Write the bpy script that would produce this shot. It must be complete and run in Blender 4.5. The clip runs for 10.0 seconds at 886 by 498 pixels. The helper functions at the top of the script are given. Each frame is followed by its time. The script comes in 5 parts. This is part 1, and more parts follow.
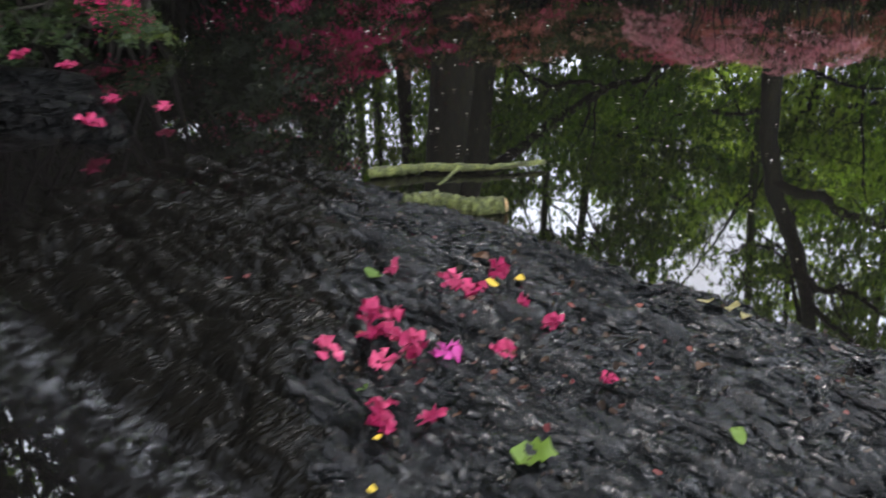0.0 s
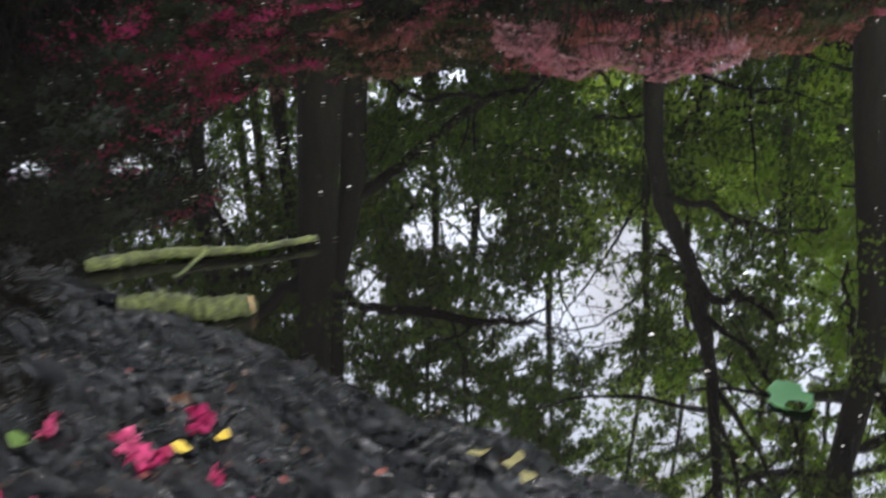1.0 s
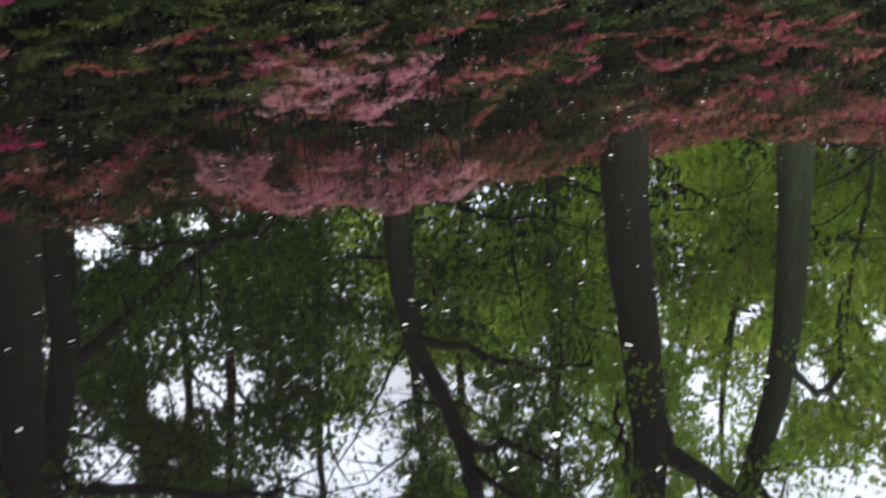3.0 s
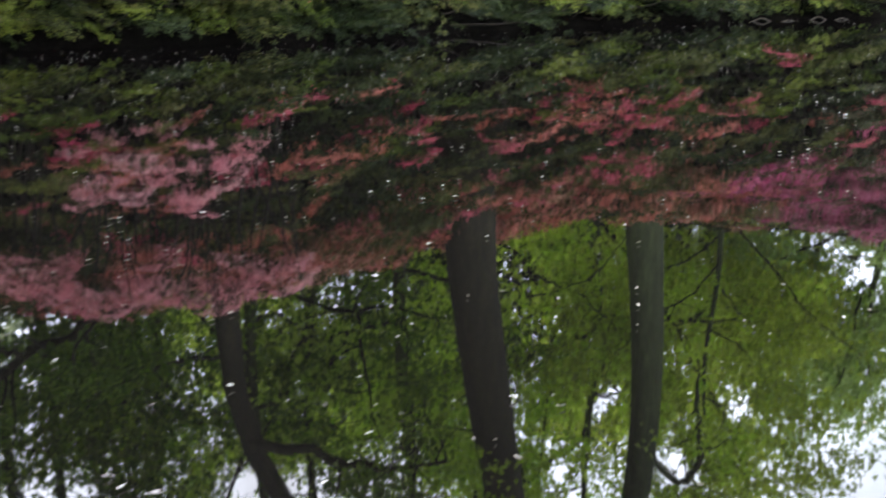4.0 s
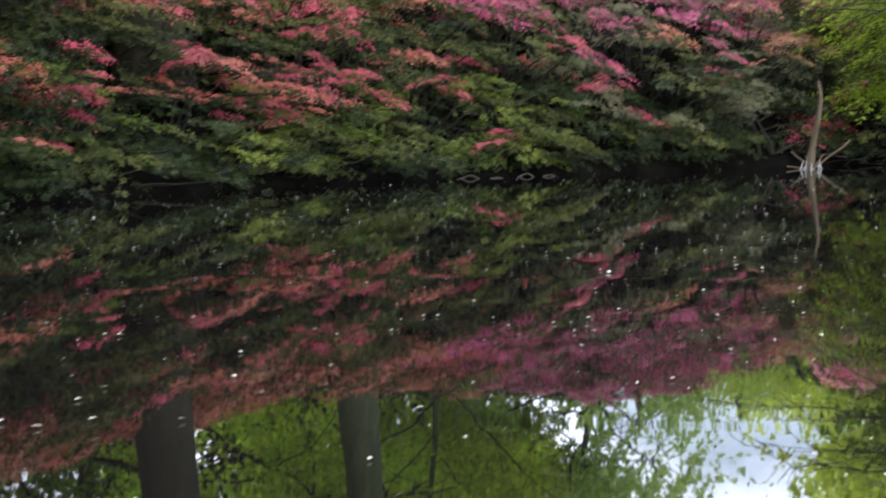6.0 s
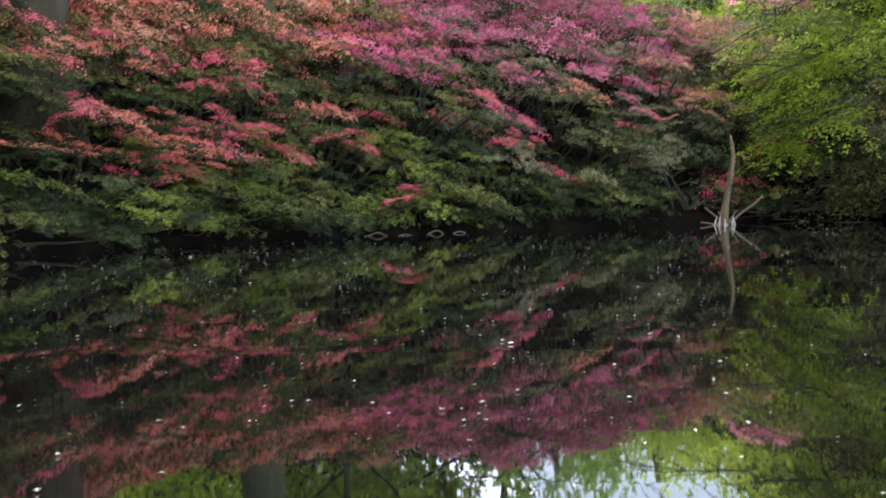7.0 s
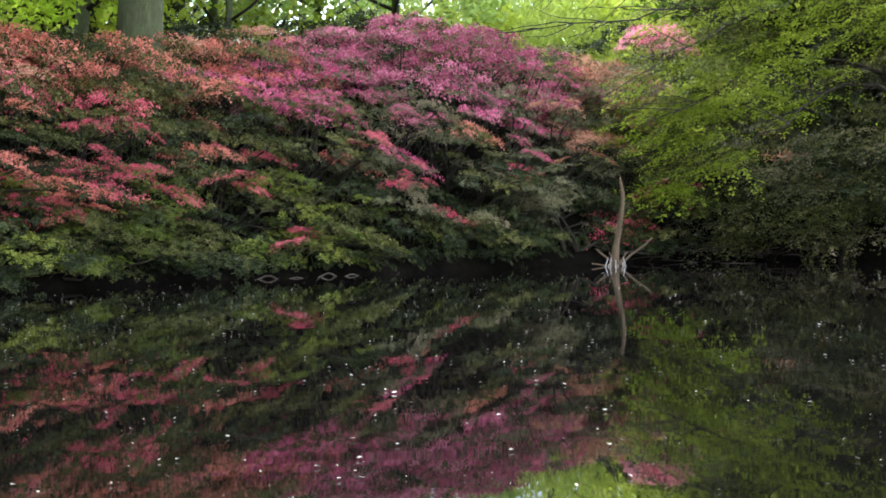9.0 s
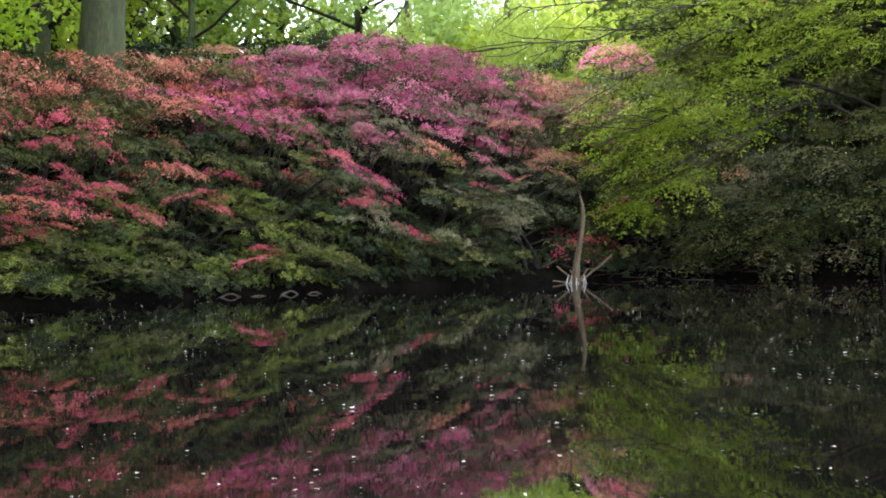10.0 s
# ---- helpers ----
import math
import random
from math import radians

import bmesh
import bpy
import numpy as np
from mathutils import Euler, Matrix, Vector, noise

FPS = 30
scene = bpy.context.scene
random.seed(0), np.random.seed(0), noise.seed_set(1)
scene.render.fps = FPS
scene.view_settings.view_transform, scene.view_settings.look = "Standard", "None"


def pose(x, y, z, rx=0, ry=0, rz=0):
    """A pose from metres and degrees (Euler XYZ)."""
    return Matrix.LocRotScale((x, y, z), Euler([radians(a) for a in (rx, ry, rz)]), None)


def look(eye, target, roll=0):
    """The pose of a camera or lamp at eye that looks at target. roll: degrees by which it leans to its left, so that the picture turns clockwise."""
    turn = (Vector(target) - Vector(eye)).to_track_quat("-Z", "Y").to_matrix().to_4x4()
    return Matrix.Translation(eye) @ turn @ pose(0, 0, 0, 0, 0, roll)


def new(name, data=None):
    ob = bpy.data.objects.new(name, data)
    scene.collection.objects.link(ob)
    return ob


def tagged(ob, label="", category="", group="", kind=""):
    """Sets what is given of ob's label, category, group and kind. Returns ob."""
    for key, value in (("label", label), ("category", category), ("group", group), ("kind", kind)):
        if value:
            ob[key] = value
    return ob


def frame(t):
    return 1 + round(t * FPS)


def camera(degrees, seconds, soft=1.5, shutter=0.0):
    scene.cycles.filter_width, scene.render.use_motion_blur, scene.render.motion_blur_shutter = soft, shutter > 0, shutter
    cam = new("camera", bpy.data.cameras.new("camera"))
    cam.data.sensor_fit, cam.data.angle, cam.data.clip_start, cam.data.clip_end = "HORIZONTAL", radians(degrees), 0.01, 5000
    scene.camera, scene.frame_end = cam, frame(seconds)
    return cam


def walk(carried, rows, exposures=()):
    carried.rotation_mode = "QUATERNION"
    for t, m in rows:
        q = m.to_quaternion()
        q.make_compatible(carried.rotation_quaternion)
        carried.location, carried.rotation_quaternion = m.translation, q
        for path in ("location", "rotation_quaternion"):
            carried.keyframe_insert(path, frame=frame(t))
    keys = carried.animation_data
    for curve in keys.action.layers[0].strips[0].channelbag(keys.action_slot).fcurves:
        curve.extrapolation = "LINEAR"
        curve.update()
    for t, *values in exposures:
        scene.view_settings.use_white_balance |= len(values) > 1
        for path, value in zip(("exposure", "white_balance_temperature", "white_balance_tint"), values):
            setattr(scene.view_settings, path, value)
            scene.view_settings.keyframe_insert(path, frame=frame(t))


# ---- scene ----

def aim(x, y, z, yaw, pitch, roll):
    """A camera pose from its place, the turn to the left of +y, the tilt up and the lean, in degrees."""
    a, b = radians(yaw), radians(pitch)
    eye = Vector((x, y, z))
    return look(eye, eye + Vector((-math.sin(a) * math.cos(b), math.cos(a) * math.cos(b), math.sin(b))), roll)


cam = camera(40, 10.0, soft=1.7, shutter=0.5)
PATH = [
    (0.0, aim(0.887, -3.898, 1.175, 46.08, -24.48, 0.67)),
    (0.5, aim(0.755, -3.563, 1.123, 43.91, -24.54, 0.14)),
    (1.0, aim(0.646, -3.166, 1.082, 41.60, -24.21, -0.30)),
    (1.5, aim(0.555, -2.784, 0.972, 39.23, -23.16, -0.10)),
    (2.0, aim(0.478, -2.450, 0.832, 36.63, -21.32, -0.21)),
    (3.5, aim(0.355, -1.613, 0.621, 28.38, -15.55, -0.63)),
    (4.0, aim(0.233, -1.285, 0.535, 24.57, -13.39, -0.68)),
    (4.5, aim(0.186, -0.997, 0.463, 21.24, -11.22, -0.80)),
    (5.0, aim(0.076, -0.740, 0.424, 17.18, -9.24, -0.58)),
    (5.5, aim(-0.021, -0.561, 0.415, 13.57, -7.50, -0.77)),
    (6.0, aim(-0.075, -0.367, 0.414, 10.46, -5.73, -0.77)),
    (7.5, aim(-0.034, 0.100, 0.412, 5.15, -2.42, -0.78)),
    (8.0, aim(-0.023, 0.129, 0.426, 3.73, -1.92, -0.79)),
    (8.5, aim(-0.020, 0.102, 0.421, 2.70, -1.59, -0.77)),
    (9.0, aim(-0.021, 0.067, 0.424, 1.70, -1.34, -0.80)),
    (9.5, aim(-0.014, 0.045, 0.432, 0.92, -0.89, -0.81)),
    (10.0, aim(0.000, 0.000, 0.426, 0.01, -0.54, -0.91)),
]
walk(cam, PATH, exposures=[(0.0, -0.25), (10.0, -0.25)])

# ---- sky and sun ----
SUN_EL, SUN_AZ = radians(54), radians(310)
world = bpy.data.worlds.new("sky")
scene.world = world
world.use_nodes = True
nt = world.node_tree
sky = nt.nodes.new("ShaderNodeTexSky")
sky.sky_type, sky.sun_disc, sky.sun_elevation, sky.sun_rotation = "NISHITA", False, SUN_EL, SUN_AZ
sky.air_density, sky.dust_density, sky.ozone_density = 1.0, 4.0, 1.0
cloud = nt.nodes.new("ShaderNodeTexNoise")
cloud.inputs["Scale"].default_value, cloud.inputs["Detail"].default_value = 2.2, 6
ramp = nt.nodes.new("ShaderNodeMapRange")
ramp.inputs["From Min"].default_value, ramp.inputs["From Max"].default_value = 0.39, 0.54
white = nt.nodes.new("ShaderNodeMix")
white.data_type = "RGBA"
white.inputs["B"].default_value = (95.0, 102.0, 119.0, 1)
nt.links.new(cloud.outputs["Fac"], ramp.inputs["Value"])
nt.links.new(ramp.outputs["Result"], white.inputs["Factor"])
gain = nt.nodes.new("ShaderNodeVectorMath")
gain.operation = "SCALE"
gain.inputs["Scale"].default_value = 6.0
nt.links.new(sky.outputs["Color"], gain.inputs[0])
nt.links.new(gain.outputs["Vector"], white.inputs["A"])
bg = nt.nodes["Background"]
nt.links.new(white.outputs["Result"], bg.inputs["Color"])
bg.inputs["Strength"].default_value = 0.12
sun = new("sun", bpy.data.lights.new("sun", "SUN"))
sun.data.energy, sun.data.angle, sun.data.color = 3.2, radians(9), (1.0, 0.96, 0.9)
sun.matrix_world = look((0, 0, 30), (0 - math.sin(SUN_AZ) * 10, 0 - math.cos(SUN_AZ) * 10, 30 - math.tan(SUN_EL) * 10))


# ---- materials ----
def material(name):
    m = bpy.data.materials.new(name)
    m.use_nodes = True
    t = m.node_tree
    return m, t, t.nodes["Principled BSDF"]


def node(t, kind, **inputs):
    n = t.nodes.new(kind)
    for k, v in inputs.items():
        n.inputs[k.replace("_", " ")].default_value = v
    return n


def ramp_node(t, fac, stops):
    r = t.nodes.new("ShaderNodeValToRGB")
    e = r.color_ramp.elements
    e[0].position, e[0].color = stops[0][0], (*stops[0][1], 1)
    e[1].position, e[1].color = stops[-1][0], (*stops[-1][1], 1)
    for p, c in stops[1:-1]:
        e.new(p).color = (*c, 1)
    t.links.new(fac, r.inputs["Fac"])
    return r


def leafy(name, colours, through_light=0.35, rough=0.5, spread=0.5):
    """Leaves or petals: each island has its own shade, each spray another cast, and light passes through."""
    m, t, p = material(name)
    geo, info = t.nodes.new("ShaderNodeNewGeometry"), t.nodes.new("ShaderNodeObjectInfo")
    mix = node(t, "ShaderNodeMix")
    mix.inputs["Factor"].default_value = spread
    t.links.new(geo.outputs["Random Per Island"], mix.inputs["A"])
    t.links.new(info.outputs["Random"], mix.inputs["B"])
    n = len(colours) - 1
    ramp_ = ramp_node(t, mix.outputs["Result"], [(0.12 + 0.76 * i / n, c) for i, c in enumerate(colours)])
    p.inputs["Roughness"].default_value, p.inputs["Specular IOR Level"].default_value = rough, 0.14
    t.links.new(ramp_.outputs["Color"], p.inputs["Base Color"])
    tr = t.nodes.new("ShaderNodeBsdfTranslucent")
    t.links.new(ramp_.outputs["Color"], tr.inputs["Color"])
    ms = node(t, "ShaderNodeMixShader", Fac=through_light)
    out = t.nodes["Material Output"]
    t.links.new(p.outputs["BSDF"], ms.inputs[1])
    t.links.new(tr.outputs["BSDF"], ms.inputs[2])
    t.links.new(ms.outputs["Shader"], out.inputs["Surface"])
    return m


def rough_solid(name, stops, scale, rough=0.85, bump=0.4, gloss=0.3, stretch=(1, 1, 1), fine=6.0, dist=0.02, cracks=0.0):
    """Bark, wood, soil: two scales of noise for colour and relief."""
    m, t, p = material(name)
    co = t.nodes.new("ShaderNodeTexCoord")
    mp = node(t, "ShaderNodeMapping", Scale=stretch)
    t.links.new(co.outputs["Object"], mp.inputs["Vector"])
    a = node(t, "ShaderNodeTexNoise", Scale=scale, Detail=8.0, Roughness=0.65)
    b = node(t, "ShaderNodeTexNoise", Scale=scale * fine, Detail=6.0, Roughness=0.7)
    for n in (a, b):
        t.links.new(mp.outputs["Vector"], n.inputs["Vector"])
    mix = node(t, "ShaderNodeMix")
    mix.inputs["Factor"].default_value = 0.45
    t.links.new(a.outputs["Fac"], mix.inputs["A"])
    t.links.new(b.outputs["Fac"], mix.inputs["B"])
    r = ramp_node(t, mix.outputs["Result"], stops)
    colour, height = r.outputs["Color"], mix.outputs["Result"]
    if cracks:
        # a net of furrows between the bark plates, sunk and blackened in colour
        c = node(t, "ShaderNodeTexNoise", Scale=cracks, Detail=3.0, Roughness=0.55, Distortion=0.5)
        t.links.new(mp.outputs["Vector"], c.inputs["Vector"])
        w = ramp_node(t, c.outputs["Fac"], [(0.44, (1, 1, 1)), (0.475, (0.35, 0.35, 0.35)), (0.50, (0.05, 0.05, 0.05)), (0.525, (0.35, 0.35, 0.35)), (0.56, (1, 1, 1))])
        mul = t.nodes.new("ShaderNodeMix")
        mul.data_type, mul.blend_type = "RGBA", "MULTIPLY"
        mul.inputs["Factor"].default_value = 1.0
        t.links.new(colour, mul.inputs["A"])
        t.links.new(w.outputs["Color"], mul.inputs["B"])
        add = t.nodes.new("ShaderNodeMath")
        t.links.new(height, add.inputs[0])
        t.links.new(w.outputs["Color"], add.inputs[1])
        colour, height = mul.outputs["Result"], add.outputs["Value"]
    t.links.new(colour, p.inputs["Base Color"])
    p.inputs["Roughness"].default_value, p.inputs["Specular IOR Level"].default_value = rough, gloss
    bm_ = node(t, "ShaderNodeBump", Strength=bump, Distance=dist)
    t.links.new(height, bm_.inputs["Height"])
    t.links.new(bm_.outputs["Normal"], p.inputs["Normal"])
    return m


def water_material():
    m, t, p = material("pond_water")
    p.inputs["Base Color"].default_value = (0.0035, 0.0030, 0.0027, 1)
    p.inputs["Roughness"].default_value, p.inputs["IOR"].default_value = 0.02, 1.47
    co = t.nodes.new("ShaderNodeTexCoord")
    mp = node(t, "ShaderNodeMapping", Scale=(0.13, 1.0, 1))
    t.links.new(co.outputs["Object"], mp.inputs["Vector"])
    a = node(t, "ShaderNodeTexNoise", Scale=3.2, Detail=1.0, Roughness=0.5)
    b = node(t, "ShaderNodeTexNoise", Scale=15.0, Detail=1.0, Roughness=0.5)
    for n in (a, b):
        t.links.new(mp.outputs["Vector"], n.inputs["Vector"])
    b1 = node(t, "ShaderNodeBump", Strength=1.0, Distance=0.0005)
    b2 = node(t, "ShaderNodeBump", Strength=1.0, Distance=0.00006)
    t.links.new(a.outputs["Fac"], b1.inputs["Height"])
    t.links.new(b.outputs["Fac"], b2.inputs["Height"])
    t.links.new(b1.outputs["Normal"], b2.inputs["Normal"])
    t.links.new(b2.outputs["Normal"], p.inputs["Normal"])
    return m


WATER = water_material()


def running_water():
    m, t, p = material("running_water")
    p.inputs["Base Color"].default_value = (0.004, 0.0035, 0.0028, 1)
    p.inputs["Roughness"].default_value, p.inputs["IOR"].default_value = 0.04, 1.12
    a = node(t, "ShaderNodeTexNoise", Scale=22.0, Detail=2.0, Roughness=0.5, Distortion=0.8)
    co = t.nodes.new("ShaderNodeTexCoord")
    mp = node(t, "ShaderNodeMapping", Scale=(2.8, 0.8, 0.8), Rotation=(0, 0, -0.35))
    t.links.new(co.outputs["Object"], mp.inputs["Vector"])
    t.links.new(mp.outputs["Vector"], a.inputs["Vector"])
    b = node(t, "ShaderNodeBump", Strength=1.0, Distance=0.014)
    t.links.new(a.outputs["Fac"], b.inputs["Height"])
    t.links.new(b.outputs["Normal"], p.inputs["Normal"])
    return m


RUNNING = running_water()


def foam_material():
    """Streaked froth: grey where bubbles crowd, clear between and towards the strip's edges."""
    m, t, p = material("foam")
    p.inputs["Base Color"].default_value = (0.10, 0.10, 0.10, 1)
    p.inputs["Roughness"].default_value, p.inputs["Specular IOR Level"].default_value = 0.8, 0.05
    co = t.nodes.new("ShaderNodeTexCoord")
    mp = node(t, "ShaderNodeMapping", Scale=(48.0, 26.0, 26.0), Rotation=(0, 0, 0.3))
    t.links.new(co.outputs["Object"], mp.inputs["Vector"])
    n = node(t, "ShaderNodeTexNoise", Scale=1.0, Detail=6.0, Roughness=0.7)
    t.links.new(mp.outputs["Vector"], n.inputs["Vector"])
    sep = t.nodes.new("ShaderNodeSeparateXYZ")
    t.links.new(co.outputs["Generated"], sep.inputs["Vector"])
    edge = ramp_node(t, sep.outputs["Y"], [(0.05, (0, 0, 0)), (0.35, (0.22, 0.22, 0.22)), (0.6, (1, 1, 1)), (0.75, (0.3, 0.3, 0.3)), (0.95, (0, 0, 0))])
    mul = t.nodes.new("ShaderNodeMath")
    mul.operation = "MULTIPLY"
    r = ramp_node(t, n.outputs["Fac"], [(0.45, (0, 0, 0)), (0.53, (0.16, 0.16, 0.16)), (0.68, (0.75, 0.75, 0.75))])
    t.links.new(r.outputs["Color"], mul.inputs[0])
    t.links.new(edge.outputs["Color"], mul.inputs[1])
    t.links.new(mul.outputs["Value"], p.inputs["Alpha"])
    return m


# kept near black, so gaps and undercuts below the shrubs read as shade
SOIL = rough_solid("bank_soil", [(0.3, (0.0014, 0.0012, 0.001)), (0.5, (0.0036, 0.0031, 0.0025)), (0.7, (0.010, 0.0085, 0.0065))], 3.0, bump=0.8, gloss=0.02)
TRUNK = rough_solid("mossy_tree_bark", [(0.3, (0.022, 0.020, 0.012)), (0.5, (0.050, 0.060, 0.026)), (0.7, (0.098, 0.125, 0.048))], 5.0, stretch=(2.2, 2.2, 0.5), bump=0.9)
# darker bark for the oaks in shadow, their shade put into the colour
SHADED_OAKBARK = rough_solid("shaded_oak_bark", [(0.3, (0.008, 0.007, 0.005)), (0.5, (0.024, 0.020, 0.010)), (0.7, (0.052, 0.045, 0.022))], 5.0, stretch=(2.2, 2.2, 0.5), bump=0.9)
TWIG = rough_solid("dark_twig_bark", [(0.3, (0.010, 0.008, 0.006)), (0.7, (0.038, 0.030, 0.022))], 12.0)
PALE_TWIG = rough_solid("pale_dead_twig", [(0.3, (0.018, 0.015, 0.011)), (0.7, (0.085, 0.072, 0.058))], 14.0)
SNAG = rough_solid("weathered_snag_wood", [(0.3, (0.03, 0.02, 0.012)), (0.5, (0.085, 0.06, 0.036)), (0.7, (0.17, 0.125, 0.08))], 6.0, stretch=(4, 4, 0.6), bump=0.8)
BLEACH = rough_solid("bleached_root_wood", [(0.3, (0.08, 0.075, 0.07)), (0.5, (0.28, 0.27, 0.26)), (0.7, (0.62, 0.62, 0.63))], 9.0, bump=0.8)
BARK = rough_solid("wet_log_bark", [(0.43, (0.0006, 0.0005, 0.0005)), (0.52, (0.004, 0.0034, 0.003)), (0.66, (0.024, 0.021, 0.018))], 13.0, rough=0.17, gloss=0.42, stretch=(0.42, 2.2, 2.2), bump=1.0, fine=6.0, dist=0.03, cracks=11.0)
SOAKED = rough_solid("soaked_root_bark", [(0.40, (0.0010, 0.0009, 0.0008)), (0.54, (0.005, 0.0045, 0.004)), (0.68, (0.022, 0.020, 0.016))], 12.0, rough=0.28, gloss=0.09, bump=1.0, dist=0.03, cracks=14.0)
MOSS = rough_solid("moss_on_branch", [(0.36, (0.012, 0.010, 0.006)), (0.48, (0.055, 0.060, 0.018)), (0.58, (0.125, 0.135, 0.034)), (0.68, (0.21, 0.215, 0.075))], 26.0, bump=1.0)
CUT = rough_solid("cut_wood_end", [(0.3, (0.30, 0.17, 0.07)), (0.7, (0.50, 0.32, 0.15))], 30.0)
FOAM = foam_material()

LEAF = leafy("azalea_leaf", [(0.010, 0.014, 0.005), (0.034, 0.042, 0.012), (0.085, 0.092, 0.024), (0.155, 0.145, 0.050)])
LEAF_LIME = leafy("young_azalea_leaf", [(0.030, 0.046, 0.008), (0.085, 0.110, 0.016), (0.18, 0.20, 0.036)])
LEAF_DUSK = leafy("dull_azalea_leaf", [(0.026, 0.034, 0.017), (0.078, 0.088, 0.043), (0.145, 0.138, 0.075), (0.20, 0.155, 0.10)])
OAK = leafy("oak_leaf", [(0.055, 0.105, 0.010), (0.140, 0.230, 0.018), (0.30, 0.42, 0.045)], 0.45)
# lighter copy of the oak leaf: sunlight through the crowns is in its colour
SUNLIT_OAK = leafy("sunlit_oak_leaf", [(0.25, 0.40, 0.03), (0.41, 0.58, 0.05), (0.57, 0.73, 0.11)], 0.7)
LIME = leafy("lime_tree_leaf", [(0.18, 0.24, 0.022), (0.32, 0.41, 0.045), (0.47, 0.55, 0.09)], 0.7)
PALE = leafy("willow_leaf", [(0.22, 0.32, 0.07), (0.34, 0.46, 0.13), (0.48, 0.58, 0.22)], 0.5)
# leaf of the far wood, paled and greyed with distance haze in its colour
HAZY_LEAF = leafy("haze_paled_leaf", [(0.13, 0.16, 0.08), (0.22, 0.26, 0.13), (0.33, 0.36, 0.20)], 0.4)
# leaf of the evergreens, also the shade-dark leaf inside and low on azaleas
DARKLEAF = leafy("evergreen_and_shade_leaf", [(0.007, 0.012, 0.004), (0.020, 0.030, 0.009), (0.05, 0.062, 0.018)], 0.25)
WILLOW = leafy("young_willow_leaf", [(0.30, 0.38, 0.07), (0.44, 0.53, 0.12), (0.56, 0.64, 0.20)], 0.6)
CORAL = leafy("coral_petal", [(0.38, 0.100, 0.068), (0.58, 0.180, 0.138), (0.72, 0.30, 0.24)])
REDPINK = leafy("red_pink_petal", [(0.36, 0.044, 0.082), (0.53, 0.085, 0.140), (0.67, 0.18, 0.215)])
MAGENTA = leafy("magenta_petal", [(0.38, 0.050, 0.135), (0.56, 0.100, 0.225), (0.70, 0.21, 0.34)])
PURPLE = leafy("purple_pink_petal", [(0.30, 0.064, 0.120), (0.46, 0.118, 0.205), (0.61, 0.228, 0.315)])
PALEPINK = leafy("pale_pink_petal", [(0.72, 0.25, 0.29), (0.87, 0.40, 0.43), (0.93, 0.58, 0.58)], 0.5)
CRIMSON = leafy("crimson_petal", [(0.42, 0.012, 0.095), (0.66, 0.030, 0.17), (0.80, 0.095, 0.27)], 0.5)
BRIGHTPINK = leafy("bright_pink_petal", [(0.85, 0.22, 0.38), (0.94, 0.38, 0.52), (0.97, 0.56, 0.64)], 0.55)
PEACH = leafy("dusky_peach_petal", [(0.34, 0.14, 0.095), (0.52, 0.24, 0.165), (0.66, 0.37, 0.26)])
CREAM = leafy("cream_petal", [(0.6, 0.56, 0.45), (0.75, 0.72, 0.6), (0.85, 0.83, 0.74)])
FALLEN = leafy("fallen_flower_petal", [(0.16, 0.007, 0.032), (0.27, 0.016, 0.062), (0.40, 0.05, 0.11)], 0.3)
VIOLET = leafy("violet_petal", [(0.26, 0.020, 0.13), (0.36, 0.045, 0.19)], 0.3)
WILTED = leafy("wilted_petal", [(0.03, 0.005, 0.006), (0.07, 0.013, 0.013), (0.11, 0.035, 0.02)], 0.2)
DRY = leafy("dry_leaf", [(0.008, 0.005, 0.003), (0.020, 0.011, 0.006), (0.050, 0.024, 0.012)], 0.15)
POND_LEAF = leafy("pond_leaf", [(0.009, 0.036, 0.009), (0.017, 0.060, 0.015)], 0.2)
FLAKE = leafy("bark_crumb", [(0.003, 0.002, 0.0018), (0.009, 0.007, 0.005), (0.022, 0.019, 0.014), (0.040, 0.024, 0.017)], 0.05, 0.35, 0.0)
STRAW = leafy("straw_leaf", [(0.10, 0.085, 0.03), (0.20, 0.17, 0.07)], 0.2)
GOLD = leafy("yellow_leaf", [(0.35, 0.22, 0.02), (0.5, 0.36, 0.05)], 0.3)
FRESH = leafy("fresh_green_leaf", [(0.038, 0.068, 0.008), (0.075, 0.115, 0.016)], 0.3)
SPECK = leafy("floating_speck", [(0.16, 0.13, 0.09), (0.45, 0.42, 0.36), (0.80, 0.78, 0.72)], 0.1)


# ---- mesh helpers ----
rng = np.random.default_rng(11)


def mesh_of(name, verts, faces, mats=(), smooth=False):
    """A mesh from arrays; faces is one array (n, k) or several of them."""
    me = bpy.data.meshes.new(name)
    groups = [np.asarray(f) for f in (faces if isinstance(faces, list) else [faces]) if len(f)]
    verts = np.asarray(verts, float)
    me.vertices.add(len(verts))
    me.vertices.foreach_set("co", verts.ravel())
    loops = np.concatenate([g.ravel() for g in groups])
    sizes = np.concatenate([np.full(len(g), g.shape[1]) for g in groups])
    me.loops.add(len(loops))
    me.loops.foreach_set("vertex_index", loops.astype(np.int32))
    me.polygons.add(len(sizes))
    me.polygons.foreach_set("loop_start", np.r_[0, np.cumsum(sizes)[:-1]].astype(np.int32))
    me.polygons.foreach_set("loop_total", sizes.astype(np.int32))
    me.update(calc_edges=True)
    if smooth:
        me.polygons.foreach_set("use_smooth", np.ones(len(sizes), bool))
    for m in mats:
        me.materials.append(m)
    return me


def unit(a):
    return a / np.maximum(np.linalg.norm(a, axis=-1, keepdims=True), 1e-9)


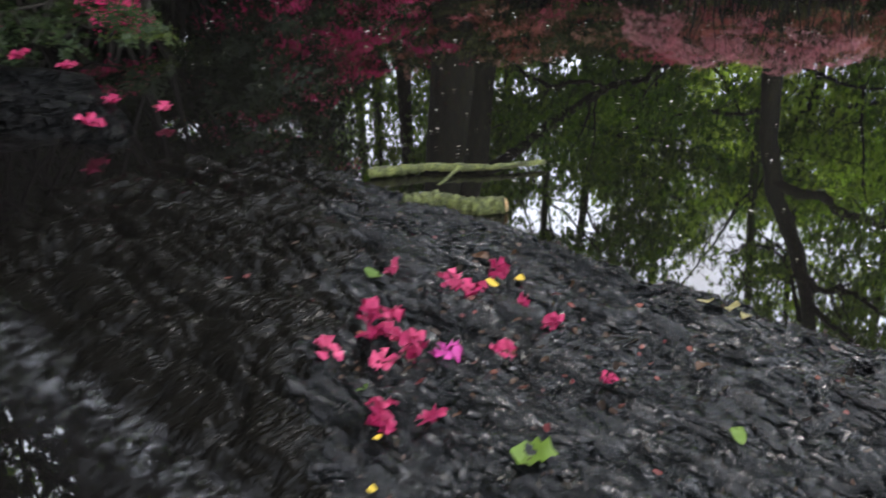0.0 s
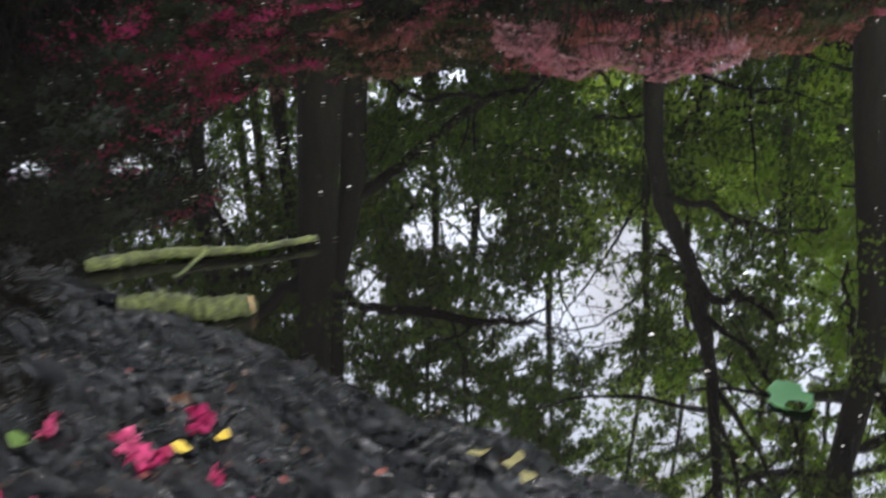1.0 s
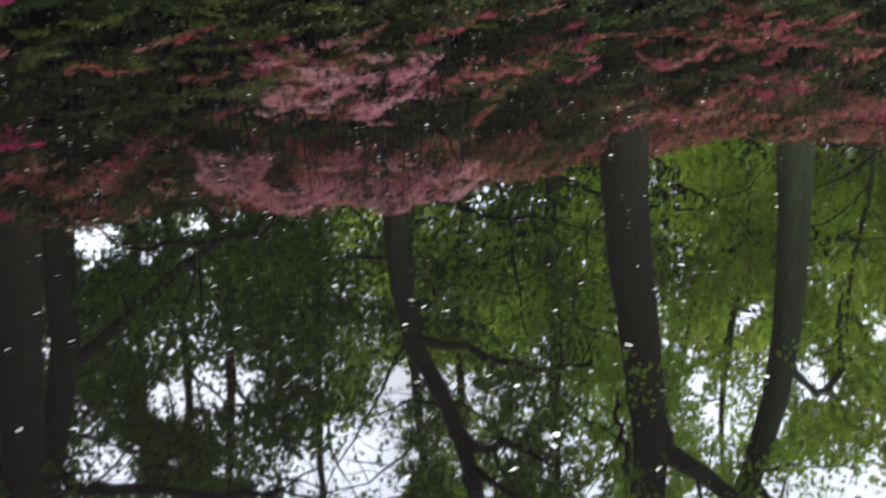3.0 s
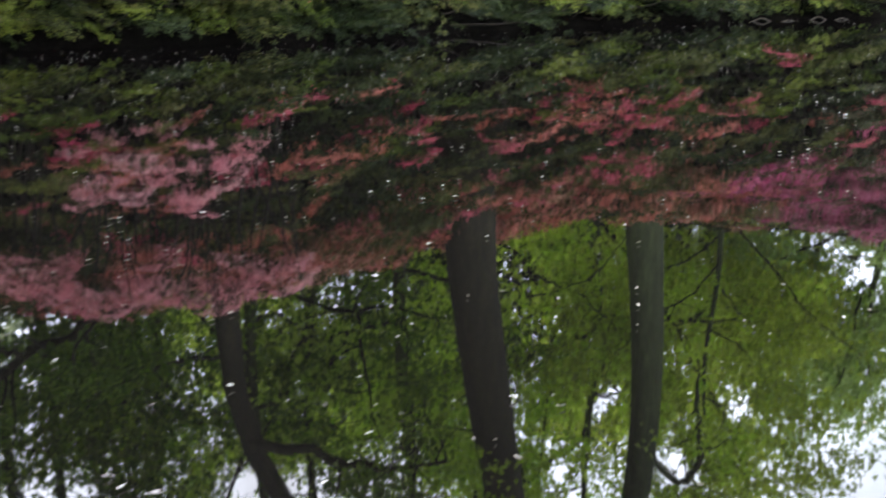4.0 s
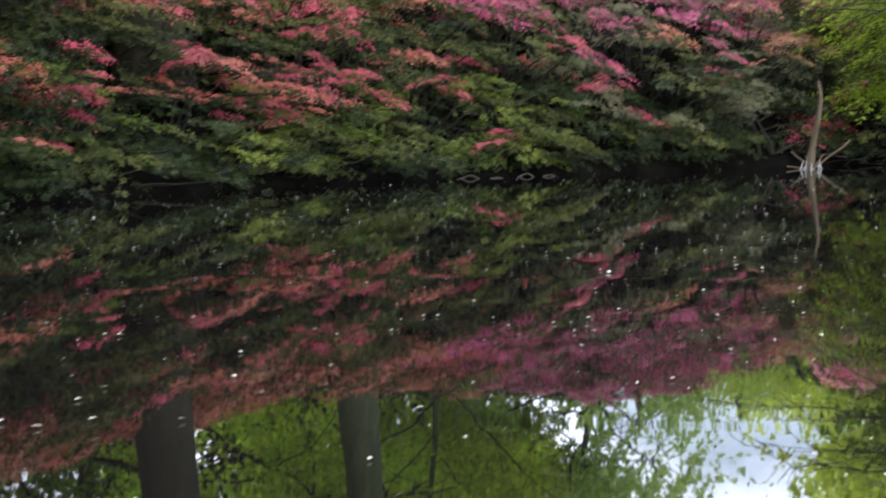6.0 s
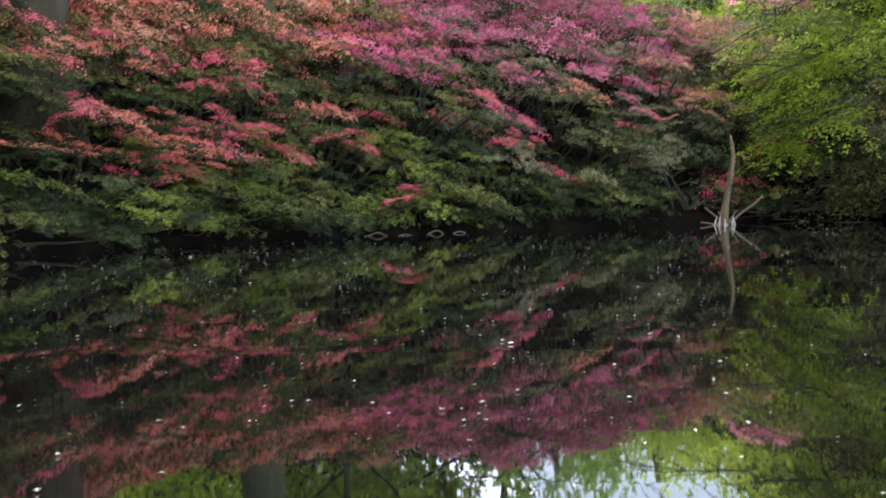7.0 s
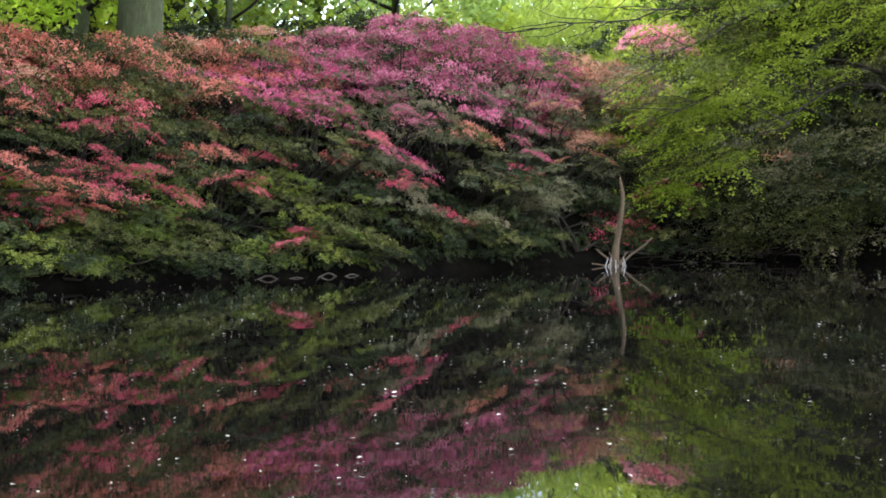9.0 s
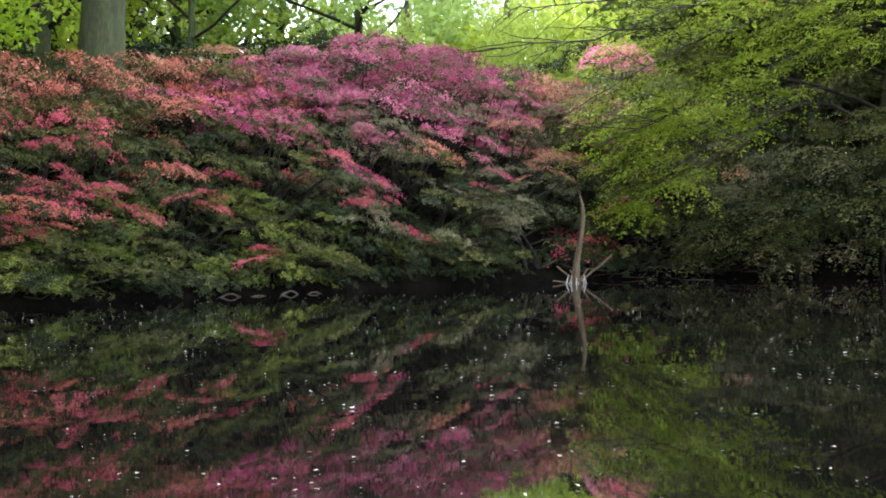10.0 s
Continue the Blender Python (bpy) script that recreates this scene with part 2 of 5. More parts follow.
def leaf_quads(base, along, normal, length, width, fold=0.18):
    """Folded, pointed leaves: four corners each."""
    side = unit(np.cross(along, normal))
    length, width = np.broadcast_to(length, len(base))[:, None], np.broadcast_to(width, len(base))[:, None]
    mid = base + along * length * 0.5
    lift = normal * width * fold
    v = np.stack([base, mid + side * width / 2 + lift, base + along * length - normal * length * 0.08, mid - side * width / 2 + lift], 1)
    return v.reshape(-1, 3), np.arange(len(base) * 4).reshape(-1, 4)


def tube(points, radii, sides=7, wobble=0.0):
    """A tapered limb along a line of points."""
    p = np.asarray(points, float)
    d = unit(np.gradient(p, axis=0))
    ref = np.array([0.0, 0, 1]) if abs(d[0, 2]) < 0.8 else np.array([1.0, 0, 0])
    a = unit(np.cross(d, ref))
    b = np.cross(d, a)
    ang = np.arange(sides) * 2 * np.pi / sides
    r = np.asarray(radii, float)[:, None] * (1 + wobble * rng.uniform(-1, 1, (len(p), sides)))
    v = p[:, None] + a[:, None] * (np.cos(ang) * r)[..., None] + b[:, None] * (np.sin(ang) * r)[..., None]
    i, j = np.meshgrid(np.arange(len(p) - 1), np.arange(sides), indexing="ij")
    j2 = (j + 1) % sides
    f = np.stack([i * sides + j, i * sides + j2, (i + 1) * sides + j2, (i + 1) * sides + j], -1).reshape(-1, 4)
    v = np.concatenate([v.reshape(-1, 3), p[:1], p[-1:]])
    n = len(p) * sides
    k = np.arange(sides)
    caps = np.concatenate([np.stack([np.full(sides, n), (k + 1) % sides, k], 1), np.stack([np.full(sides, n + 1), n - sides + k, n - sides + (k + 1) % sides], 1)])
    return v, f, caps


def leaf_tris(base, along, normal, length, width):
    """Small pointed leaves and petals: three corners each."""
    side = unit(np.cross(along, normal))
    length, width = np.broadcast_to(length, len(base))[:, None], np.broadcast_to(width, len(base))[:, None]
    near = base + along * length * 0.3
    v = np.stack([near + side * width / 2, base + along * length - normal * length * 0.1, near - side * width / 2], 1)
    return v.reshape(-1, 3), np.arange(len(base) * 3).reshape(-1, 3)


class Pile:
    """Gathers pieces into one mesh."""

    def __init__(self):
        self.v, self.q, self.t, self.n = [], [], [], 0

    def add(self, v, quads=None, tris=None):
        if quads is not None and len(quads):
            self.q.append(quads + self.n)
        if tris is not None and len(tris):
            self.t.append(tris + self.n)
        self.v.append(v)
        self.n += len(v)
        return self

    def mesh(self, name, mats=(), smooth=False):
        faces = [np.concatenate(x) for x in (self.q, self.t) if x]
        return mesh_of(name, np.concatenate(self.v), faces, mats, smooth)


def part(name, me, parent, m=None, mat=None, label=""):
    """One mesh under its thing; shared meshes take their material from the object."""
    ob = new(name, me)
    ob.parent = parent
    if m is not None:
        ob.matrix_basis = m
    if mat:
        ob.material_slots[0].link = "OBJECT"
        ob.material_slots[0].material = mat
    return tagged(ob, label, kind="stuff" if "spray" in name or name in ("crown", "branchwork") else "")


def empty(name, x, y, z, label, category, group="", kind=""):
    ob = new(name)
    ob.empty_display_size = 0.2
    ob.location = (x, y, z)
    return tagged(ob, label, category, group, kind)


def wander(start, way, length, steps, curl=0.0, jitter=0.12):
    """A crooked line of points: curl lifts it, or lets it droop."""
    p, d = [np.array(start, float)], unit(np.array(way, float))
    for _ in range(steps):
        d = unit(d + rng.normal(0, jitter, 3) + [0, 0, curl])
        p.append(p[-1] + d * length / steps)
    return np.array(p)


# ---- the pond and the land ----
FOOT_A, FOOT_E = np.array([-7.0, 4.6]), np.array([0.779, 0.627])
FOOT_N = np.array([-FOOT_E[1], FOOT_E[0]])


def bank_at(u, v):
    """World x, y of a place u metres along the flowering bank and v metres behind its line."""
    return FOOT_A + FOOT_E * u + FOOT_N * v


SHORE = np.array([(-5.8, 4.45), (-4.3, 5.75), (-3.6, 6.85), (-2.9, 8.2), (-1.7, 9.4), (-0.4, 10.3), (0.7, 11.0), (1.5, 11.7), (2.6, 11.8), (3.8, 11.5), (5.2, 10.9), (7.0, 9.5),
                  (8.5, 6.5), (9.0, 2.0), (8.0, -3.0), (4.0, -5.2), (0.0, -5.4), (-2.4, -4.8), (-3.5, -3.3), (-3.5, -1.9), (-4.6, -1.0), (-6.4, 0.2), (-7.4, 2.2), (-7.0, 3.7)])


def shore_distance(x, y):
    """Metres outside the shoreline; negative in the pond."""
    p = np.stack([x, y], -1)[..., None, :]
    a, b = SHORE, np.roll(SHORE, -1, 0)
    ab = b - a
    s = np.clip(((p - a) * ab).sum(-1) / (ab**2).sum(-1), 0, 1)
    d = np.linalg.norm(p - a - s[..., None] * ab, axis=-1).min(-1)
    cross = ((a[:, 1] > p[..., 1]) != (b[:, 1] > p[..., 1])) & (p[..., 0] < (b[:, 0] - a[:, 0]) * (p[..., 1] - a[:, 1]) / (b[:, 1] - a[:, 1] + 1e-12) + a[:, 0])
    return np.where(cross.sum(-1) % 2 == 1, -d, d)


def land_height(x, y):
    d = shore_distance(x, y)
    up = 0.04 + 1.30 * (1 - np.exp(-np.maximum(d, 0) ** 1.5 / 1.2)) + 0.012 * np.maximum(d - 4, 0).clip(0, 60)
    down = -0.75 * (1 - np.exp(np.minimum(d, 0) / 0.35))
    lump = 0.02 * np.sin(x * 2.3 + 1.7 * np.sin(y * 1.9)) * np.sin(y * 2.7 + x)
    edge = np.clip((d + 0.06) / 0.12, 0, 1)
    # ground raised behind the stand to block the sky seen through it
    up = up + 0.85 * np.clip((d - 1.2) / 1.4, 0, 1) * np.clip((y - 3) / 2, 0, 1) * np.clip((1.5 - x) / 1.5, 0, 1)
    # an unseen steep earth bank, added behind the log to block sky and darken that shore
    up = up + 2.6 * np.clip((d - 0.5) / 1.6, 0, 1) * np.clip((-5.2 - x) * 0.6 - y + 0.2, 0, 1) * np.clip((-2.6 - x) / 1.2, 0, 1) * np.clip(7 + y, 0, 1)
    return np.where(d > 0, up + lump * np.clip(d, 0, 1), down) * edge + (1 - edge) * np.minimum(down, -0.02)


def build_land():
    g = np.concatenate([-np.geomspace(14, 900, 28)[::-1], np.linspace(-13.8, 13.8, 150), np.geomspace(14, 900, 28)])
    X, Y = np.meshgrid(g, g + 3, indexing="ij")
    Z = land_height(X, Y)
    n = len(g)
    i, j = np.meshgrid(np.arange(n - 1), np.arange(n - 1), indexing="ij")
    f = np.stack([i * n + j, (i + 1) * n + j, (i + 1) * n + j + 1, i * n + j + 1], -1).reshape(-1, 4)
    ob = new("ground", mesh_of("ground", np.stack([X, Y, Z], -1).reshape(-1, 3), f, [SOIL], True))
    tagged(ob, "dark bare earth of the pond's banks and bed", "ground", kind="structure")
    s = 13.0
    v = np.array([(-s, -s + 3, 0), (s, -s + 3, 0), (s, s + 3, 0), (-s, s + 3, 0)])
    w = new("water", mesh_of("water", v, np.array([[0, 1, 2, 3]]), [WATER]))
    tagged(w, "still dark pond water with mirror reflections", "water", kind="structure")


build_land()


# ---- azaleas ----
def tuft_centres(count):
    """Where the twig ends of a spray sit: a flat, ragged plume about 0.65 m long and 0.3 m wide, lying along x."""
    a, r = rng.uniform(0, 6.28, count), np.sqrt(rng.uniform(0.02, 1, count))
    c = np.stack([0.31 * r * np.cos(a), 0.11 * r * np.sin(a), 0.05 * (1 - r**2) + rng.normal(0, 0.014, count)], -1)
    c[:, 2] -= 0.05 * np.maximum(c[:, 0], 0) / 0.26
    return c


def leaf_spray(seed, rosettes=110, size=0.028, tufts=15):
    """Leaf whorls crowded round the twig ends of a spray."""
    global rng
    rng = np.random.default_rng(seed)
    mid = tuft_centres(tufts)
    off = rng.normal(0, 1, (rosettes, 3)) * [0.055, 0.042, 0.016]
    c = mid[rng.integers(tufts, size=rosettes)] + off
    up = unit(np.stack([c[:, 0] * 1.3 + off[:, 0] * 5, c[:, 1] * 1.8 + off[:, 1] * 6, np.full(rosettes, 0.42)], -1) + rng.normal(0, 0.22, (rosettes, 3)))
    k = 5
    ref = unit(np.cross(up, [[0.0, 1, 0]]))
    oth = np.cross(up, ref)
    ang = np.arange(k) * 6.283 / k + rng.uniform(0, 6.28, (rosettes, 1))
    way = ref[:, None] * np.cos(ang)[..., None] + oth[:, None] * np.sin(ang)[..., None] + up[:, None] * rng.uniform(0.1, 0.7, (rosettes, k, 1))
    way = unit(way).reshape(-1, 3)
    nor = np.repeat(up, k, 0)
    nor = unit(nor - way * (nor * way).sum(-1, keepdims=True))
    ln = size * rng.uniform(0.7, 1.25, len(way))
    v, q = leaf_tris(np.repeat(c, k, 0), way, nor, ln, ln * 0.45)
    return mesh_of("leaf_spray", v, q, [LEAF])


def blossom_spray(seed, count=580, size=0.020, tufts=15):
    """Trusses of blossom on the twig ends of such a spray."""
    global rng
    rng = np.random.default_rng(seed)
    mid = tuft_centres(tufts)
    off = rng.normal(0, 1, (count, 3)) * [0.044, 0.030, 0.012]
    c = mid[rng.integers(tufts, size=count)] + off + [0, 0, 0.024]
    c[:, 2] -= 5.0 * (off[:, 0] ** 2 + off[:, 1] ** 2)
    up = unit(np.stack([c[:, 0] * 1.2 + off[:, 0] * 9, c[:, 1] * 1.6 + off[:, 1] * 10, np.full(count, 0.4)], -1) + rng.normal(0, 0.35, (count, 3)))
    way = unit(np.cross(up, unit(rng.normal(0, 1, (count, 3)))))
    ln = size * rng.uniform(0.7, 1.3, count)
    v, q = leaf_tris(c - way * ln[:, None] * 0.65, way, up, ln, ln * 0.85)
    return mesh_of("blossom_spray", v, q, [REDPINK])


SPRAYS = [leaf_spray(100 + i) for i in range(7)]
SPARSE_SPRAYS = [leaf_spray(120 + i, 48, 0.030) for i in range(7)]
SMALL_SPRAYS = [leaf_spray(140 + i, 66, 0.042, 9) for i in range(7)]
BLOSSOMS = [blossom_spray(200 + i) for i in range(5)]
TUFTS = [blossom_spray(220 + i, 240, 0.020, 7) for i in range(5)]
SMALL_TUFTS = [blossom_spray(240 + i, 560, 0.019, 14) for i in range(5)]


def flower_choice(u, z):
    """Petal material and how much of the bush blooms, by the stand's colours along the bank."""
    if u < -0.75 - 0.5 * (z - 1.2):
        return CRIMSON, 1.0 if 0.9 < z < 2.3 else 0.6
    if u < 0.9:
        return (CORAL if z > 1.5 else REDPINK, 0.5 if z > 1.2 else 0.12)
    if z < 0.42:
        return (REDPINK, 0.12)
    if u < 1.3:
        return (REDPINK, 0.45 if z > 1.3 else 0.12)
    if u < 4.5:
        return (CORAL, 0.75) if z > 1.6 else (REDPINK, 0.32)
    if u < 6.6:
        return (CORAL, 0.8) if z > 1.5 else (REDPINK, 0.28)
    if u < 8.2:
        return (MAGENTA if z < 1.6 and u > 7.2 else CORAL, 0.8) if z > 1.35 else (REDPINK, 0.22 if u < 7.4 else 0.14)
    if u < 11.0:
        return (PURPLE, 0.95) if z > 1.5 else ((MAGENTA, 0.35) if z > 1.25 else (REDPINK, 0.08))
    return (PEACH, 0.55) if z > 1.1 else (PEACH, 0.0)


def azalea(u, v, zc, ru, rv, rz, sprays, bloom=None, label="", seed=0, leaf=None, slope=0.35, scale=1.0, front=0.15, boughs=0, face=0.8, bare=0.0, rooted=0.0):
    """A shrub: crooked stems from the soil, leaf sprays on its crown and blossom over part of them."""
    global rng
    rng = np.random.default_rng(seed)
    cx, cy = bank_at(u, v + rooted)
    gz = float(land_height(np.array(cx), np.array(cy)))
    gz = min(gz, zc)
    bush = empty("azalea_bush", cx, cy, max(gz, 0.0), label, "azalea", "azaleas on the pond bank")
    base = Vector((cx, cy, max(gz, 0.0)))
    ends = []
    tries = 0
    # boughs arch out over the water as long shelves, with hollows left between them
    shelves = []
    for b in range(boughs):
        lev = -0.9 + 1.9 * (b + 0.5) / boughs + rng.normal(0, 0.16)
        u0, run, far = u + rng.uniform(-1.2, 0.6) * ru, rng.uniform(0.45, 0.85), rng.uniform(0.3, 1.5)
        cast, lit, fall = rng.normal(0, 1), rng.random(), slope + rng.normal(0.06, 0.16)
        for h in np.linspace(0, 1, 4):
            out = 0.25 + 0.75 * math.sin(0.35 + 1.5 * h)
            x, y = bank_at(u0 + run * h + rng.normal(0, 0.05), v - rv * far * out + rng.normal(0, 0.06))
            z = rng.normal(0, 0.035) + zc + lev * rz + 0.06 * math.sin(h * 3.1) - fall * run * h + 0.06
            if z > 0.09:
                shelves.append((np.array([x, y, z]), np.array([0.3 * (h - 0.4), -0.75, 0.25]), (h, cast, lit)))
    # darker sprays set back in the hollows, whose shade is put into the colour
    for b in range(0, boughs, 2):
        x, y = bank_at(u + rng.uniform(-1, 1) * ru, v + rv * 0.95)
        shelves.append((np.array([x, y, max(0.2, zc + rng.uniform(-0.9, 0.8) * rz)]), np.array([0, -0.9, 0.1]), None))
    sprays = sprays if bloom or not boughs else 0
    while len(ends) < sprays and tries < sprays * 30:
        tries += 1
        d = unit(rng.normal(0, 1, 3))
        if d[2] < (-0.75 if d[1] < -0.2 else -0.25) or d[1] > front + 0.45 * d[2] + 0.25:
            continue
        bulge = 0.82 + 0.3 * rng.random()
        x, y = bank_at(u + d[0] * ru * bulge, v + d[1] * rv * bulge)
        z = zc + d[2] * rz * bulge
        if z < 0.07:
            continue
        if (x - 1.2) ** 2 + (y - 11.0) ** 2 < 0.28 and z < 1.1:
            continue
        ends.append((np.array([x, y, z]), d, False))
    ends += [e for e in shelves if (e[0][0] - 1.2) ** 2 + (e[0][1] - 11.0) ** 2 > 0.28 or e[0][2] > 1.1]
    for p, d, bough in ends[:: max(1, len(ends) // 7)]:
        root = np.array([cx + rng.normal(0, 0.08) - 0.3 * (boughs > 0), cy + rng.normal(0, 0.08) + 0.42 * (boughs > 0), max(gz, 0) - 0.05])
        mid = (root + p) / 2 + rng.normal(0, 0.06, 3) + [0, 0, 0.08]
        line = np.array([root, root * 0.6 + mid * 0.4 + rng.normal(0, 0.03, 3), mid, mid * 0.5 + p * 0.5 + rng.normal(0, 0.03, 3), p])
        part("stem", Pile().add(*tube(line - np.array(base), [0.016, 0.013, 0.010, 0.007, 0.003], 5)).mesh("stem", [TWIG], True), bush)
    for p, d, bough in ends:
        # sprays lie flat-topped, leaning out over the water and down along the bank
        out = FOOT_E * d[0] * 0.5 + FOOT_N * d[1]
        lean = 0.62 if bough else face
        nrm = Vector((out[0] * lean + rng.normal(0, 0.16), out[1] * lean + rng.normal(0, 0.16), 1.25 + 0.4 * max(d[2], 0))).normalized()
        e = FOOT_E * math.cos(0.5 * d[0]) + FOOT_N * (rng.normal(-0.4, 0.5) if bough else -0.35)
        lng = Vector((e[0], e[1], -slope + rng.normal(0, 0.18)))
        lng = (lng - nrm * lng.dot(nrm)).normalized()
        wide = nrm.cross(lng)
        s = scale * rng.uniform(0.8, 1.3) * (0.62 if bough else 1)
        flat = 0.62 + 0.5 * (bough[2] * 53 % 1) if bough else 1.0
        rot = Matrix((lng, wide, nrm)).transposed().to_4x4()
        m = Matrix.Translation(Vector(p) - base) @ rot @ Matrix.Diagonal((s * rng.uniform(0.9, 1.4), s * flat * (1 if rng.random() < 0.5 else -1), s * flat, 1))
        uu = float((p[:2] - FOOT_A) @ FOOT_E)
        petal, chance = bloom if bloom else flower_choice(uu + rng.normal(0, 0.35), p[2] + rng.normal(0, 0.12))
        # lowest sprays often take the dark leaf, as shade at the bank's foot
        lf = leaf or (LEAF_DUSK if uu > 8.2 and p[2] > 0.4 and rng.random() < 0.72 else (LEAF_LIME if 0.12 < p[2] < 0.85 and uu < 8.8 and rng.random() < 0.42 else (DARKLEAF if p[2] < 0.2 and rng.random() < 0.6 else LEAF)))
        petal = PEACH if petal is CORAL and not bloom and rng.random() < 0.3 else petal
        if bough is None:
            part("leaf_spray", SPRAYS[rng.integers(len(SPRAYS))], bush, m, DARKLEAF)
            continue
        if bough:
            petal, chance = bloom if bloom else flower_choice(uu + 0.35 * bough[1], p[2] + 0.1 * bough[1])
            petal = CORAL if petal is REDPINK and bough[2] * 37 % 1 < 0.42 else petal
            chance *= min(1.35, max(0.7, 0.9 + 0.6 * (p[2] - 0.4)))
            chance = float(bough[2] < chance) * (0.85 if 0.2 < bough[0] < 0.8 else 0.42) * (p[2] > 0.32)
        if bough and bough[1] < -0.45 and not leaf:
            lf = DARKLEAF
        blooms = rng.random() < chance
        if rng.random() >= bare:
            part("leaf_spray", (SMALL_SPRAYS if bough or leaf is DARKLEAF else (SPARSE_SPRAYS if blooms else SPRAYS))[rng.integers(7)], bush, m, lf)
        lift = Matrix.Translation((nrm.x * 0.012, nrm.y * 0.012, nrm.z * 0.012))
        if blooms:
            full = rng.random() < 0.35 + 0.6 * (chance > 0.6)
            if full:
                shape = Matrix.Diagonal((rng.uniform(0.7, 1.0), rng.uniform(0.9, 1.2), 1, 1))
            else:
                shape = Matrix.Translation((rng.uniform(-0.14, 0.14), rng.uniform(-0.05, 0.05), 0)) @ Matrix.Diagonal((rng.uniform(0.5, 1.0), rng.uniform(0.7, 1.3), rng.uniform(0.9, 1.6), 1))
            if bough:
                shape = Matrix.Translation((rng.uniform(-0.05, 0.05), 0, 0.02)) @ Matrix.Diagonal((rng.uniform(0.85, 1.2), rng.uniform(0.9, 1.25), rng.uniform(1.0, 1.5), 1))
            part("blossom_spray", (SMALL_TUFTS if bough else (BLOSSOMS if full else TUFTS))[rng.integers(4)], bush, lift @ m @ shape, petal)
    return bush


def foot_v(u):
    """How far the water's edge lies behind the bank's straight line."""
    return float(np.interp(u, [-3, 0.84, 2.82, 4.06, 5.45, 7.14, 8.72, 10.04, 11.5, 13], [-1.0, -0.87, -0.8, -0.38, 0.23, 0.42, 0.40, 0.18, 0.15, 0.0]))


def top_z(u):
    """The height of the stand's ridge along the bank."""
    return float(np.interp(u, [-4, -2, -1, 0, 3.7, 4.7, 6.3, 7.8, 8.4, 9.5, 10.4, 11.1, 11.6, 12.2], [2.7, 2.6, 2.3, 2.25, 2.1, 1.95, 1.95, 2.1, 2.1, 2.35, 2.4, 2.2, 2.0, 1.5]))


COLOUR_WORDS = [(-0.6, "crimson-flowered azalea shrub overhanging the dark water"), (6.6, "coral and red-pink azalea shrub above green leaves on the bank"),
                (8.4, "magenta-pink azalea shrub with green lower sprays"), (11.2, "purple-pink azalea shrub with dull green leaves"), (99, "dusky peach azalea shrub, half in leaf")]


